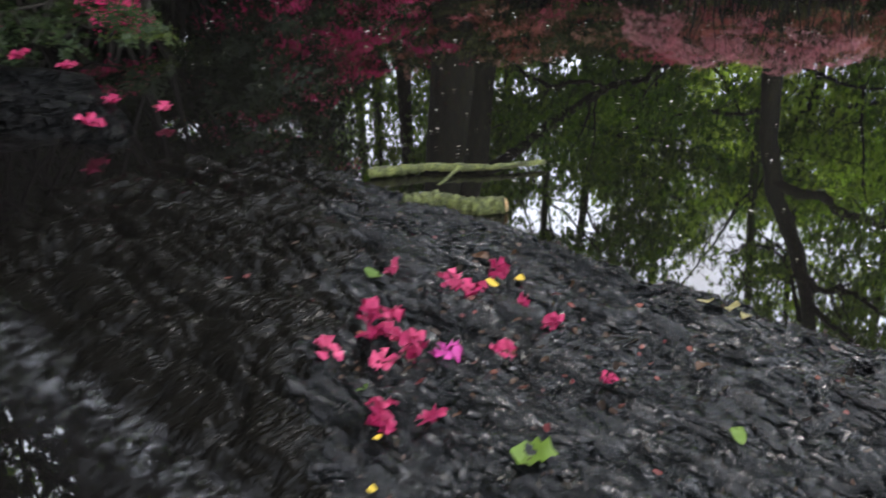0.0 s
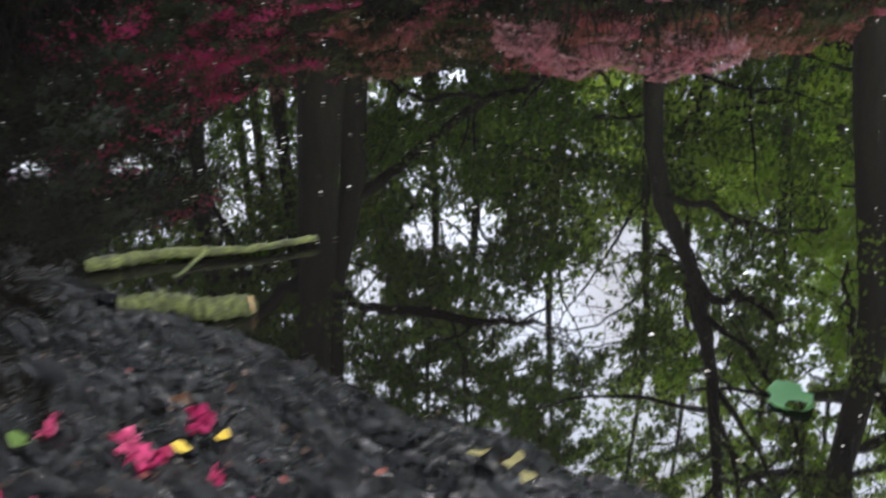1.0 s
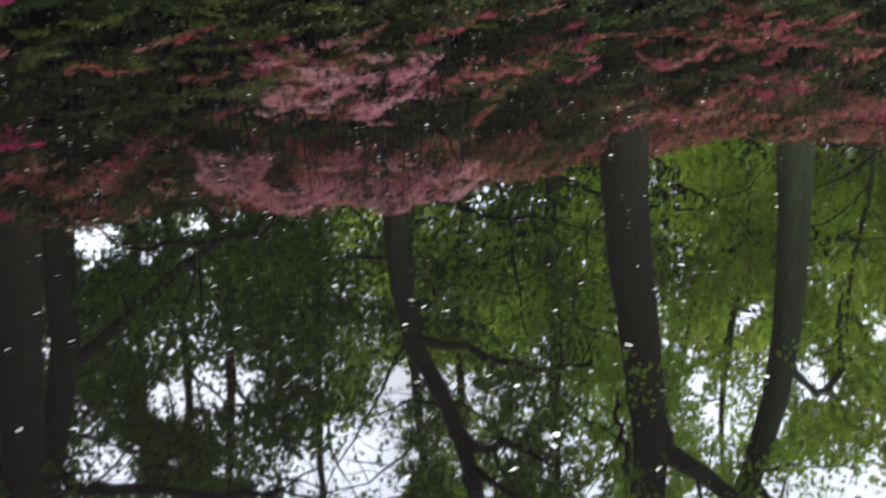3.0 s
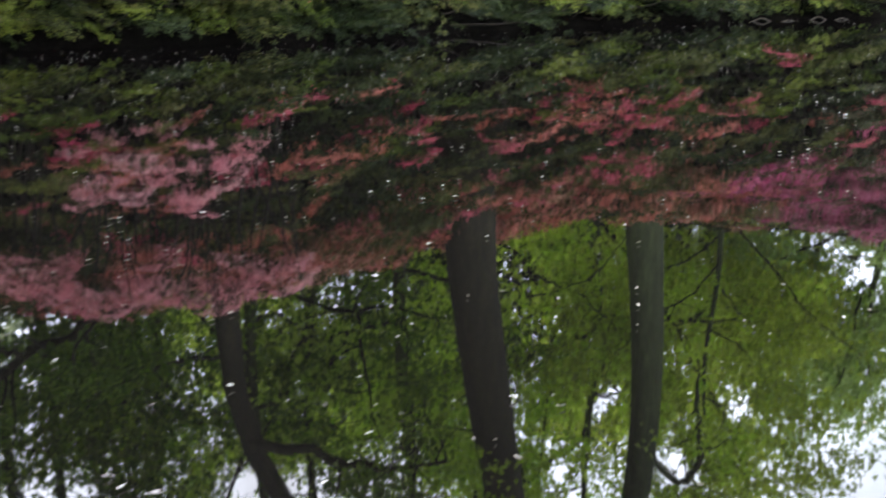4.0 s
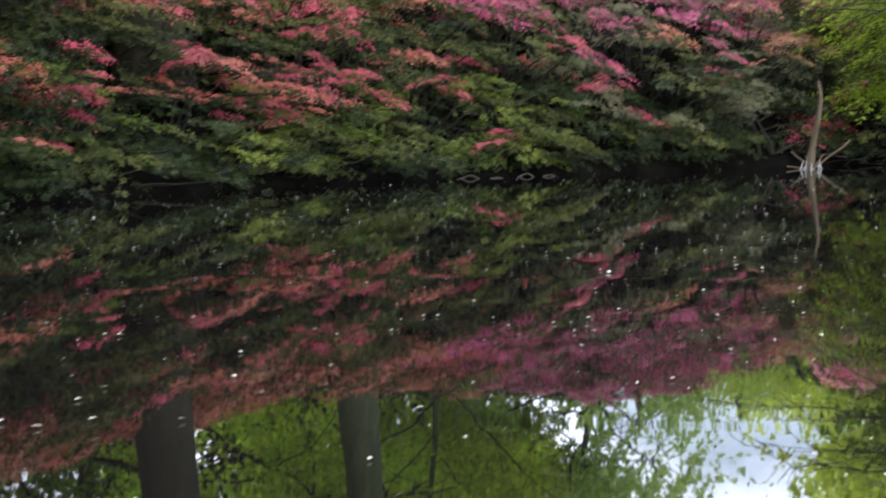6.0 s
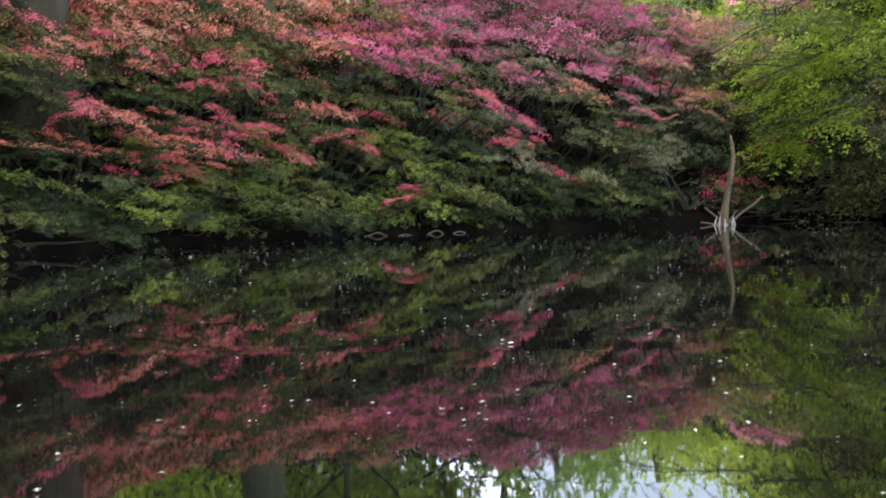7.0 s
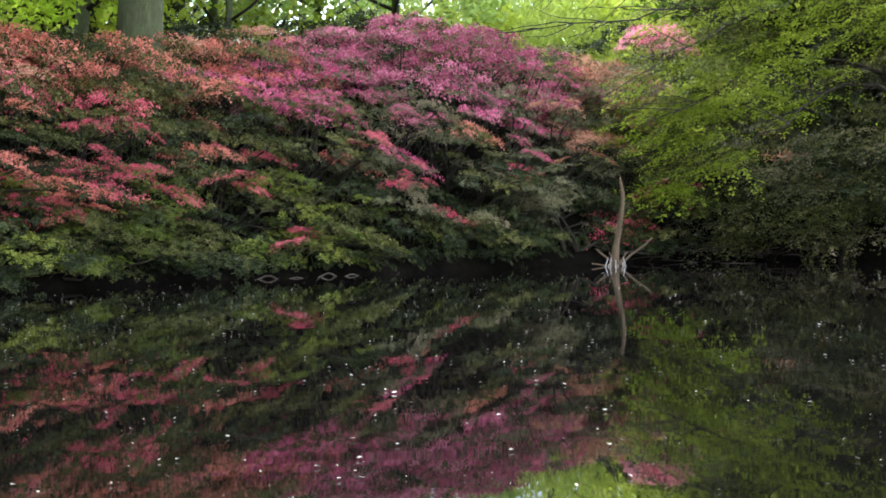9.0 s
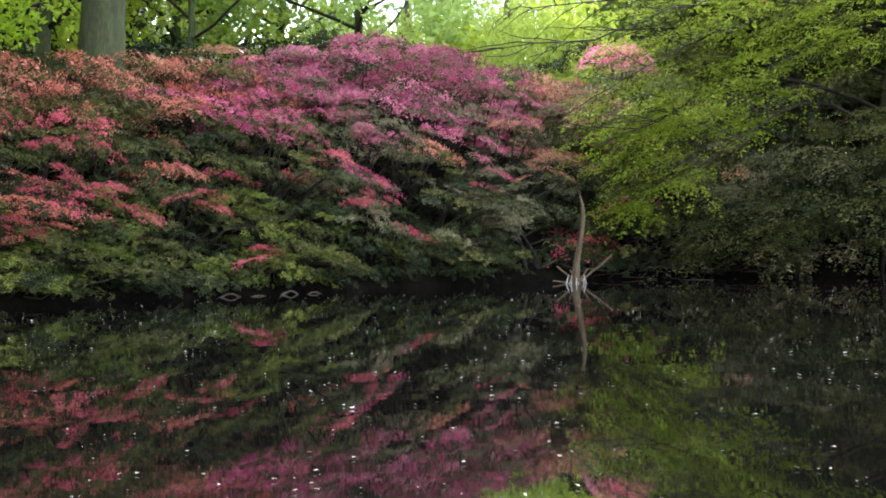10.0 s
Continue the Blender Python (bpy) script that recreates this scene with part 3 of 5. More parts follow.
def build_azaleas():
    r = np.random.default_rng(5)
    k = 0
    for row, (dv, zf, ru, rv, rz, n) in enumerate([(0.06, 0.09, 0.60, 0.26, 0.15, 12), (0.34, 0.25, 0.62, 0.40, 0.28, 15), (0.70, 0.46, 0.62, 0.42, 0.32, 15), (1.06, 0.67, 0.60, 0.42, 0.32, 15), (1.45, 0.84, 0.62, 0.5, 0.30, 18)]):
        u = -3.0 + 0.2 * row
        while u < 11.3 + 0.1 * row:
            t = top_z(u)
            zc = max(t * zf, 0.16) + r.normal(0, 0.05)
            word = next(w for lim, w in COLOUR_WORDS if u < lim)
            azalea(u, foot_v(u) + dv + r.normal(0, 0.06), zc, ru, rv, rz * (t / 2.1), n, label=word, seed=1000 + k, slope=0.30 if u < 8 else 0.2, boughs=0 if u < -0.4 or row > 2 else 6)
            u += r.uniform(0.70, 0.90)
            k += 1
    # dark evergreen growth added to close the stand from behind against the sky
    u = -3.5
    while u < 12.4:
        azalea(u, foot_v(u) + 2.35, top_z(u) - 0.42, 0.8, 0.5, 0.55, 22, (CORAL, 0.0), "dark shrub added behind the azaleas to block the sky", 1900 + int(u * 10), DARKLEAF, 0.1, 1.35, 0.4)
        azalea(u + 0.4, foot_v(u) + 2.0, top_z(u) - 1.15, 0.8, 0.4, 0.5, 14, (CORAL, 0.0), "dark shrub added behind the azaleas to block the sky", 2900 + int(u * 10), DARKLEAF, 0.1, 1.5, 0.4)
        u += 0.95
    azalea(4.6, 2.9, 1.45, 0.75, 0.4, 0.65, 30, (CORAL, 0.0), "dark shrub added behind the azaleas to block the sky", 3050, DARKLEAF, 0.1, 1.4, 0.4)
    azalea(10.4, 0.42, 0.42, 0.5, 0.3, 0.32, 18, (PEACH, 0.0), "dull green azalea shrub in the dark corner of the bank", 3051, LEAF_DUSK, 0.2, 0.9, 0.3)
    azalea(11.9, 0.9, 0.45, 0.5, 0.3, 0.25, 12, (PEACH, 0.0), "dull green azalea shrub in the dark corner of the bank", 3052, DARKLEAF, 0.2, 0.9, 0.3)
    # single boughs in full flower that stand out from the leaves
    for k, (u, dv, z, petal, ru, rz, n) in enumerate((
            (4.04, 0.10, 0.64, REDPINK, 0.26, 0.11, 10), (9.73, 0.30, 1.20, MAGENTA, 0.13, 0.14, 6), (9.80, 0.20, 0.90, MAGENTA, 0.12, 0.12, 5), (8.28, 0.30, 1.02, REDPINK, 0.12, 0.13, 5),
            (8.58, 0.20, 0.78, REDPINK, 0.26, 0.11, 8), (7.47, 0.05, 0.28, REDPINK, 0.20, 0.05, 5), (8.00, 0.50, 1.34, MAGENTA, 0.30, 0.13, 9), (8.90, 0.50, 1.37, PURPLE, 0.26, 0.14, 9),
            (10.67, 0.90, 1.85, MAGENTA, 0.32, 0.12, 10), (10.39, 0.50, 1.42, PEACH, 0.28, 0.10, 7), (10.50, 0.30, 0.98, PEACH, 0.24, 0.14, 7), (5.75, 0.20, 0.88, REDPINK, 0.24, 0.05, 6), (6.10, 0.20, 0.76, REDPINK, 0.22, 0.05, 6),
            (6.38, 0.20, 0.60, REDPINK, 0.20, 0.06, 6), (7.00, 0.20, 0.70, REDPINK, 0.26, 0.09, 7), (5.94, 0.40, 1.14, REDPINK, 0.28, 0.11, 8), (5.60, 0.10, 0.50, CORAL, 0.20, 0.09, 5), (4.9, 0.2, 0.86, REDPINK, 0.26, 0.06, 6))):
        hue = {REDPINK: "red-pink", MAGENTA: "magenta", PURPLE: "purple-pink", PEACH: "dusky peach", CORAL: "coral"}[petal]
        azalea(u, foot_v(u) + dv - 0.10, z, ru * 0.9, 0.18, rz * 1.1, max(4, int(n * 0.72)), (petal, 0.9), hue + " azalea shrub, its outer boughs massed with blossom", 1800 + k, None, 0.5, 0.44, 0.6, face=1.0, bare=0.1, rooted=0.5)
    # the pale pink shrub that leans out from the coral ones: a loose lower tier, a dense upper one
    for k, (du, z, ru, rz, n) in enumerate(((1.62, 0.76, 0.18, 0.26, 9), (1.98, 0.62, 0.22, 0.38, 19), (2.36, 0.72, 0.24, 0.34, 16), (2.62, 0.66, 0.12, 0.28, 8),
                                            (1.30, 1.42, 0.20, 0.22, 15), (1.72, 1.60, 0.30, 0.14, 18), (2.30, 1.62, 0.34, 0.13, 20), (2.80, 1.50, 0.26, 0.20, 17), (2.0, 1.36, 0.16, 0.08, 4))):
        azalea(du, foot_v(du) - 0.10, z, ru, 0.24, rz, n, (PALEPINK, 1.0), "pale pink azalea shrub in full flower at the water", 1500 + k, DARKLEAF, 0.0, 0.47, 0.7, face=2.0, bare=0.7, rooted=0.55)


build_azaleas()


def uv_of(x, y):
    d = np.array([x, y]) - FOOT_A
    return float(d @ FOOT_E), float(d @ FOOT_N)


def build_more_azaleas():
    dark = "crimson azalea shrub in deep shade over the water"
    for i, (x, y, z, n) in enumerate(((-7.6, 2.9, 0.9, 20), (-7.9, 2.6, 1.7, 22), (-7.5, 2.0, 0.9, 20), (-7.6, 1.9, 1.9, 22), (-7.9, 2.2, 2.4, 16), (-7.0, 0.9, 0.9, 18), (-7.2, 1.0, 1.8, 20), (-7.4, 1.4, 2.3, 20))):
        azalea(*uv_of(x, y), z, 0.75, 0.6, 0.5, n, (CRIMSON, 0.85 if y > 2.5 else (0.55 if y > 1.8 else 0.1)), dark, 1600 + i, DARKLEAF, 0.1, 1.25, 0.3)
    for i, (x, y, z, n) in enumerate(((-3.28, -1.95, 0.09, 20),)):
        azalea(*uv_of(x, y), z, 0.42, 0.22, 0.05, n, (CRIMSON, 0.45), "low crimson azalea shrub touching the water", 1650 + i, DARKLEAF, 0.1, 0.6, 0.5)
    # added dark shrubs: some shade the low crimson one, some block the sky
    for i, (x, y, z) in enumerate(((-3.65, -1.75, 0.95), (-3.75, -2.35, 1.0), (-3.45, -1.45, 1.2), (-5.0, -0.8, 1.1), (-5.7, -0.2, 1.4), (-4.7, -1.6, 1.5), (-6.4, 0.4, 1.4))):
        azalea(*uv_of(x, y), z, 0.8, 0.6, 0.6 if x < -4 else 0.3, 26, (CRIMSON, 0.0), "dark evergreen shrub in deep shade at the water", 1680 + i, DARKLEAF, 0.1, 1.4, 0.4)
    azalea(*uv_of(1.98, 13.8), 2.36, 0.30, 0.3, 0.12, 20, (BRIGHTPINK, 1.0), "bright pink azalea shrub in full sun behind the bank", 1660, LEAF, 0.0, face=1.6, bare=0.6)
    azalea(*uv_of(1.60, 13.2), 1.72, 0.42, 0.4, 0.28, 22, (CORAL, 0.6), "peach-coloured azalea shrub behind the bank", 1661, LEAF_DUSK, 0.1)
    azalea(*uv_of(1.9, 12.9), 1.15, 0.5, 0.4, 0.4, 20, (PEACH, 0.25), "yellow-green azalea shrub with a few peach flowers", 1667, LEAF_LIME, 0.1)
    azalea(*uv_of(1.45, 12.6), 1.58, 0.42, 0.4, 0.35, 20, (PEACH, 0.7), "peach-coloured azalea shrub behind the bank", 1668, LEAF_DUSK, 0.1)
    azalea(*uv_of(2.4, 14.4), 1.9, 0.6, 0.5, 0.4, 20, (PEACH, 0.2), "yellow-green shrub with a few peach flowers", 1669, LEAF_LIME, 0.1)
    azalea(*uv_of(1.15, 11.75), 0.32, 0.36, 0.2, 0.06, 9, (REDPINK, 0.5), "small crimson azalea shrub behind the dead snag", 1662, DARKLEAF, 0.0)
    azalea(*uv_of(1.85, 12.0), 0.60, 0.2, 0.2, 0.12, 7, (MAGENTA, 0.8), "small crimson azalea shrub behind the dead snag", 1663, DARKLEAF, 0.0)
    azalea(*uv_of(-2.75, 13.2), 2.25, 0.3, 0.3, 0.16, 8, (CREAM, 0.9), "cream-white azalea shrub behind the coral ones", 1664, LEAF, 0.0, 0.8)
    azalea(*uv_of(-1.55, 13.8), 2.35, 0.3, 0.3, 0.16, 8, (CREAM, 0.9), "cream-white azalea shrub behind the pink ones", 1665, LEAF, 0.0, 0.8)
    # the rear shrubs are added to block sky behind the overhanging tree
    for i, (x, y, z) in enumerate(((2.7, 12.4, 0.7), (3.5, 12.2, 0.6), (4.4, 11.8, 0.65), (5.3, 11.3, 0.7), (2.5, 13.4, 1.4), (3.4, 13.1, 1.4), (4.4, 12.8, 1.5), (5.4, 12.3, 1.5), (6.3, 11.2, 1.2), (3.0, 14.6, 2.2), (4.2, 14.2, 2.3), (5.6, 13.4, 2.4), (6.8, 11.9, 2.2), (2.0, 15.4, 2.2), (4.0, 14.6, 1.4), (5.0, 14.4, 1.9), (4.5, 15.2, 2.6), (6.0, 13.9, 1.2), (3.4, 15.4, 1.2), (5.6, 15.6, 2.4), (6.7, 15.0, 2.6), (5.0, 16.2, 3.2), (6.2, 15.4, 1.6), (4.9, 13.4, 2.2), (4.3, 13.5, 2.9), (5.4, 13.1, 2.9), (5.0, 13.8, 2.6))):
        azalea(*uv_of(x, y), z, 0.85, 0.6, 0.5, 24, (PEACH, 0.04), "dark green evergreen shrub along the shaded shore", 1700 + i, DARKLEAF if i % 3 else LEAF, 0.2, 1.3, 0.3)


build_more_azaleas()


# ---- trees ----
# gaps cut through the crowns along sight lines: mirrored camera place, then bearing, height above level and half width
# in degrees
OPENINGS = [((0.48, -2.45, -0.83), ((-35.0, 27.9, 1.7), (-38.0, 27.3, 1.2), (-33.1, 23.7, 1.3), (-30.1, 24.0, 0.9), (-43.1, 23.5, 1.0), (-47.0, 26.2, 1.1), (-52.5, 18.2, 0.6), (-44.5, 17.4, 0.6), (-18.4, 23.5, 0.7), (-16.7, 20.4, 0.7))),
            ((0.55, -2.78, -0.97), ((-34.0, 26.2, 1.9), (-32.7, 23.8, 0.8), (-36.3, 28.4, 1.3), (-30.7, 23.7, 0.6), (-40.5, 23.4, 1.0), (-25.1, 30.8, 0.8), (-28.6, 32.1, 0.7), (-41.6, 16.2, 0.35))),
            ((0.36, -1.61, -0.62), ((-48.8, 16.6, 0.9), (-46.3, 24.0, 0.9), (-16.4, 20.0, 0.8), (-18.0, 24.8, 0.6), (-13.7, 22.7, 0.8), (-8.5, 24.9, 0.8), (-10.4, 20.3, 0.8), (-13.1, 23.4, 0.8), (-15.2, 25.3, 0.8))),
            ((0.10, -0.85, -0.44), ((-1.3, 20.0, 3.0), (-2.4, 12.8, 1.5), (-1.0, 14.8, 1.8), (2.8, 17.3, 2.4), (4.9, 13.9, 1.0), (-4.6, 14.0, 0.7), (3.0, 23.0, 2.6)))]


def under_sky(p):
    """True for the leaves that may stay: the openings, as seen from the mirrored camera places, are kept nearly clear.
    """
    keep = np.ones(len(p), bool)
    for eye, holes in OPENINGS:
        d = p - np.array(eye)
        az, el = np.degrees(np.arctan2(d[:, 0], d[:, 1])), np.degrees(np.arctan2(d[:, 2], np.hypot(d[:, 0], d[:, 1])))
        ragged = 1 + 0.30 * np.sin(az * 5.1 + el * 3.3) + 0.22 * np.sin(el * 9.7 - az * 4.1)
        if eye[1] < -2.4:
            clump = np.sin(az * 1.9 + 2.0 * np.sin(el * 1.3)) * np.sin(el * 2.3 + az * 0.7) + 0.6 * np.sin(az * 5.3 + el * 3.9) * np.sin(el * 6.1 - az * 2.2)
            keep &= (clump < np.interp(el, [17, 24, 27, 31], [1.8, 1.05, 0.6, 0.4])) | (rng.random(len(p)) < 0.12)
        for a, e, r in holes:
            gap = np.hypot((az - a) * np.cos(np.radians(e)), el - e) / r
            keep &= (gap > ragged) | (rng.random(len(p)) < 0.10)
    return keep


def tree(name, x, y, lean, height, radius, leaf, label, seed, limbs=11, first=0.35, reach=3.2, leaf_size=0.112, per=42, spread=0.30, droop=0.03, bark=None, z0=None, clusters=1.0, fine=True, clear=0.0, bends=None, boughs=()):
    """A tapered trunk, limbs that fork twice, and a crown of single leaves round the twigs."""
    global rng
    rng = np.random.default_rng(seed)
    gz = float(land_height(np.array(x), np.array(y))) - 0.05 if z0 is None else z0
    tr = empty(name, x, y, gz, label, "tree")
    n = 14
    h = np.linspace(0, 1, n)
    line = np.stack([lean[0] * h**1.5 * height + 0.07 * np.sin(h * 9 + seed), lean[1] * h**1.5 * height + 0.05 * np.cos(h * 7 + seed), h * height], -1)
    line[0, :2] = 0
    if bends:
        line[:, :2] += np.interp(line[:, 2] + gz, *bends)[:, None] * FOOT_E
    rad = radius * (1 - 0.72 * h) * (1 + 0.35 * np.exp(-h * 22))
    w, q, c = tube(line, rad, 14, 0.035)
    part("trunk", Pile().add(w, q, c).mesh("trunk", [bark or TRUNK], True), tr)
    wood, tips = Pile(), []
    for r0, *points in boughs:
        # heavy crooked limbs: steps along the bank and heights
        q = np.array(points)
        h2 = np.linspace(0, 1, 16)
        d = np.interp(h2, np.linspace(0, 1, len(q)), q[:, 0])
        z = np.interp(h2, np.linspace(0, 1, len(q)), q[:, 1]) - gz
        p = np.concatenate([d[:, None] * FOOT_E + (0.25 * h2 * np.sin(h2 * 4 + r0 * 90))[:, None] * FOOT_N, z[:, None]], 1) + rng.normal(0, 0.02, (16, 3))
        part("bough", Pile().add(*tube(p, r0 * (1 - 0.6 * h2), 9, 0.08)).mesh("bough", [bark or TRUNK], True), tr)
        for k in range(4, 16):
            tw = wander(p[k], unit(rng.normal(0, 1, 3) + [0, 0, 0.4]), rng.uniform(0.4, 0.9), 5, 0.03, 0.25)
            wood.add(*tube(tw, np.linspace(r0 * 0.22, 0.003, 6), 4))
            tips += [tw[3], tw[5]] if k % 2 else []
    for i in range(limbs):
        f = first + (1 - first) * (i + rng.random() * 0.8) / limbs
        f = min(f, 0.98)
        start = np.array([np.interp(f, h, line[:, j]) for j in range(3)])
        az = i * 2.4 + rng.normal(0, 0.4)
        el = rng.uniform(0.1, 0.75)
        ln = reach * (1.15 - 0.6 * f) * rng.uniform(0.75, 1.25)
        way = [math.cos(az) * math.cos(el), math.sin(az) * math.cos(el), math.sin(el)]
        limb = wander(start, way, ln, 9, droop, 0.16)
        r0 = radius * (1 - 0.72 * f) * 0.5
        wood.add(*tube(limb, np.linspace(r0, r0 * 0.2, 10), 6 if fine else 4))
        for j in range(5):
            s = limb[3 + j + (j > 2)] if 3 + j + (j > 2) < 10 else limb[-1]
            d = unit(limb[min(9, 4 + j)] - limb[3 + j] + rng.normal(0, 0.28, 3))
            sub = wander(s, d, ln * rng.uniform(0.3, 0.5), 6, droop * 0.5, 0.2)
            wood.add(*tube(sub, np.linspace(r0 * 0.33, r0 * 0.08, 7), 4 if fine else 3))
            for k in (2, 4, 6):
                tips.append(sub[k])
                tw = wander(sub[k], unit(rng.normal(0, 1, 3)), 0.45, 3, -0.02, 0.25)
                if fine:
                    wood.add(*tube(tw, np.linspace(0.008, 0.003, 4), 3))
                tips.append(tw[-1])
    part("branchwork", wood.mesh("branchwork", [TWIG], True), tr)
    tips = np.array(tips)
    if clusters < 1:
        tips = tips[rng.random(len(tips)) < clusters]
    m = len(tips) * per
    c = np.repeat(tips, per, 0) + rng.normal(0, spread * 0.5, (m, 3)) * [1, 1, 0.6]
    way = unit(rng.normal(0, 1, (m, 3)) + [0, 0, -0.35])
    nor = unit(rng.normal(0, 0.6, (m, 3)) + [0, 0, 1])
    nor = unit(nor - way * (nor * way).sum(-1, keepdims=True))
    ln = leaf_size * rng.uniform(0.6, 1.3, m)
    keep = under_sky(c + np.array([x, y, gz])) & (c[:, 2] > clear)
    if name == "shore_shade_tree":
        keep &= (c[:, 0] + x < -1.9) | (c[:, 1] + y < -6)
    if fine:
        v, qd = leaf_quads(c[keep], way[keep], nor[keep], ln[keep], ln[keep] * 0.6)
    else:
        v, qd = leaf_tris(c[keep], way[keep], nor[keep], ln[keep] * 1.25, ln[keep] * 0.85)
    part("crown", mesh_of("crown", v, qd, [leaf]), tr)
    return tr


def willow(x, y, h, seed):
    """A weeping tree: strands of narrow leaves that hang from a domed head."""
    global rng
    rng = np.random.default_rng(seed)
    gz = float(land_height(np.array(x), np.array(y))) - 0.05
    tr = empty("weeping_willow", x, y, gz, "bright yellow-green weeping willow far behind the pond", "tree")
    part("trunk", Pile().add(*tube(wander((0, 0, 0), (0, 0, 1), h * 0.7, 8, 0, 0.06), np.linspace(0.2, 0.06, 9), 8, 0.05)).mesh("trunk", [TRUNK], True), tr)
    n, m = 460, 44
    a, r = rng.uniform(0, 6.28, n), 2.3 * np.sqrt(rng.uniform(0.02, 1, n))
    top = np.stack([r * np.cos(a), r * np.sin(a), (h - gz) * np.sqrt(1 - (r / 2.7) ** 2) + rng.normal(0, 0.15, n)], -1)
    drop = rng.uniform(1.0, 3.0, n)
    t = np.linspace(0, 1, m)
    p = top[:, None] + np.stack([0.15 * t * np.cos(a)[:, None], 0.15 * t * np.sin(a)[:, None], -drop[:, None] * t], -1)
    p = p.reshape(-1, 3) + rng.normal(0, 0.05, (n * m, 3))
    p = p[p[:, 2] > 0.1]
    way = unit(rng.normal(0, 0.35, p.shape) + [0, 0, -1])
    nor = unit(np.cross(way, rng.normal(0, 1, p.shape)))
    v, q = leaf_tris(p, way, nor, 0.13 * rng.uniform(0.7, 1.3, len(p)), 0.05)
    part("crown", mesh_of("crown", v, q, [WILLOW]), tr)


def far_woods():
    """The edge of the wood beyond all single trees, a loose deep thicket with an uneven top."""
    global rng
    rng = np.random.default_rng(77)
    n = 76000
    az, dist = rng.uniform(-62, 28, n), rng.uniform(27, 34, n)
    top = np.interp(az, [-62, -14, -8, 0, 14, 28], [7.5, 6.8, 5.0, 4.4, 4.6, 6.0]) + 0.7 * np.sin(az * 0.9) + 0.5 * np.sin(az * 2.3 + 1)
    a = np.radians(az)
    p = np.stack([dist * np.sin(a), dist * np.cos(a), 0.4 + top * rng.random(n) ** 0.8], -1)
    way = unit(rng.normal(0, 1, p.shape))
    nor = unit(np.cross(way, rng.normal(0, 1, p.shape)))
    v, q = leaf_tris(p, way, nor, 0.34 * rng.uniform(0.6, 1.3, n), 0.22)
    ob = new("far_woods", mesh_of("far_woods", v, q, [HAZY_LEAF]))
    tagged(ob, "muted green thicket at the far edge of the wood", "woods", kind="stuff")


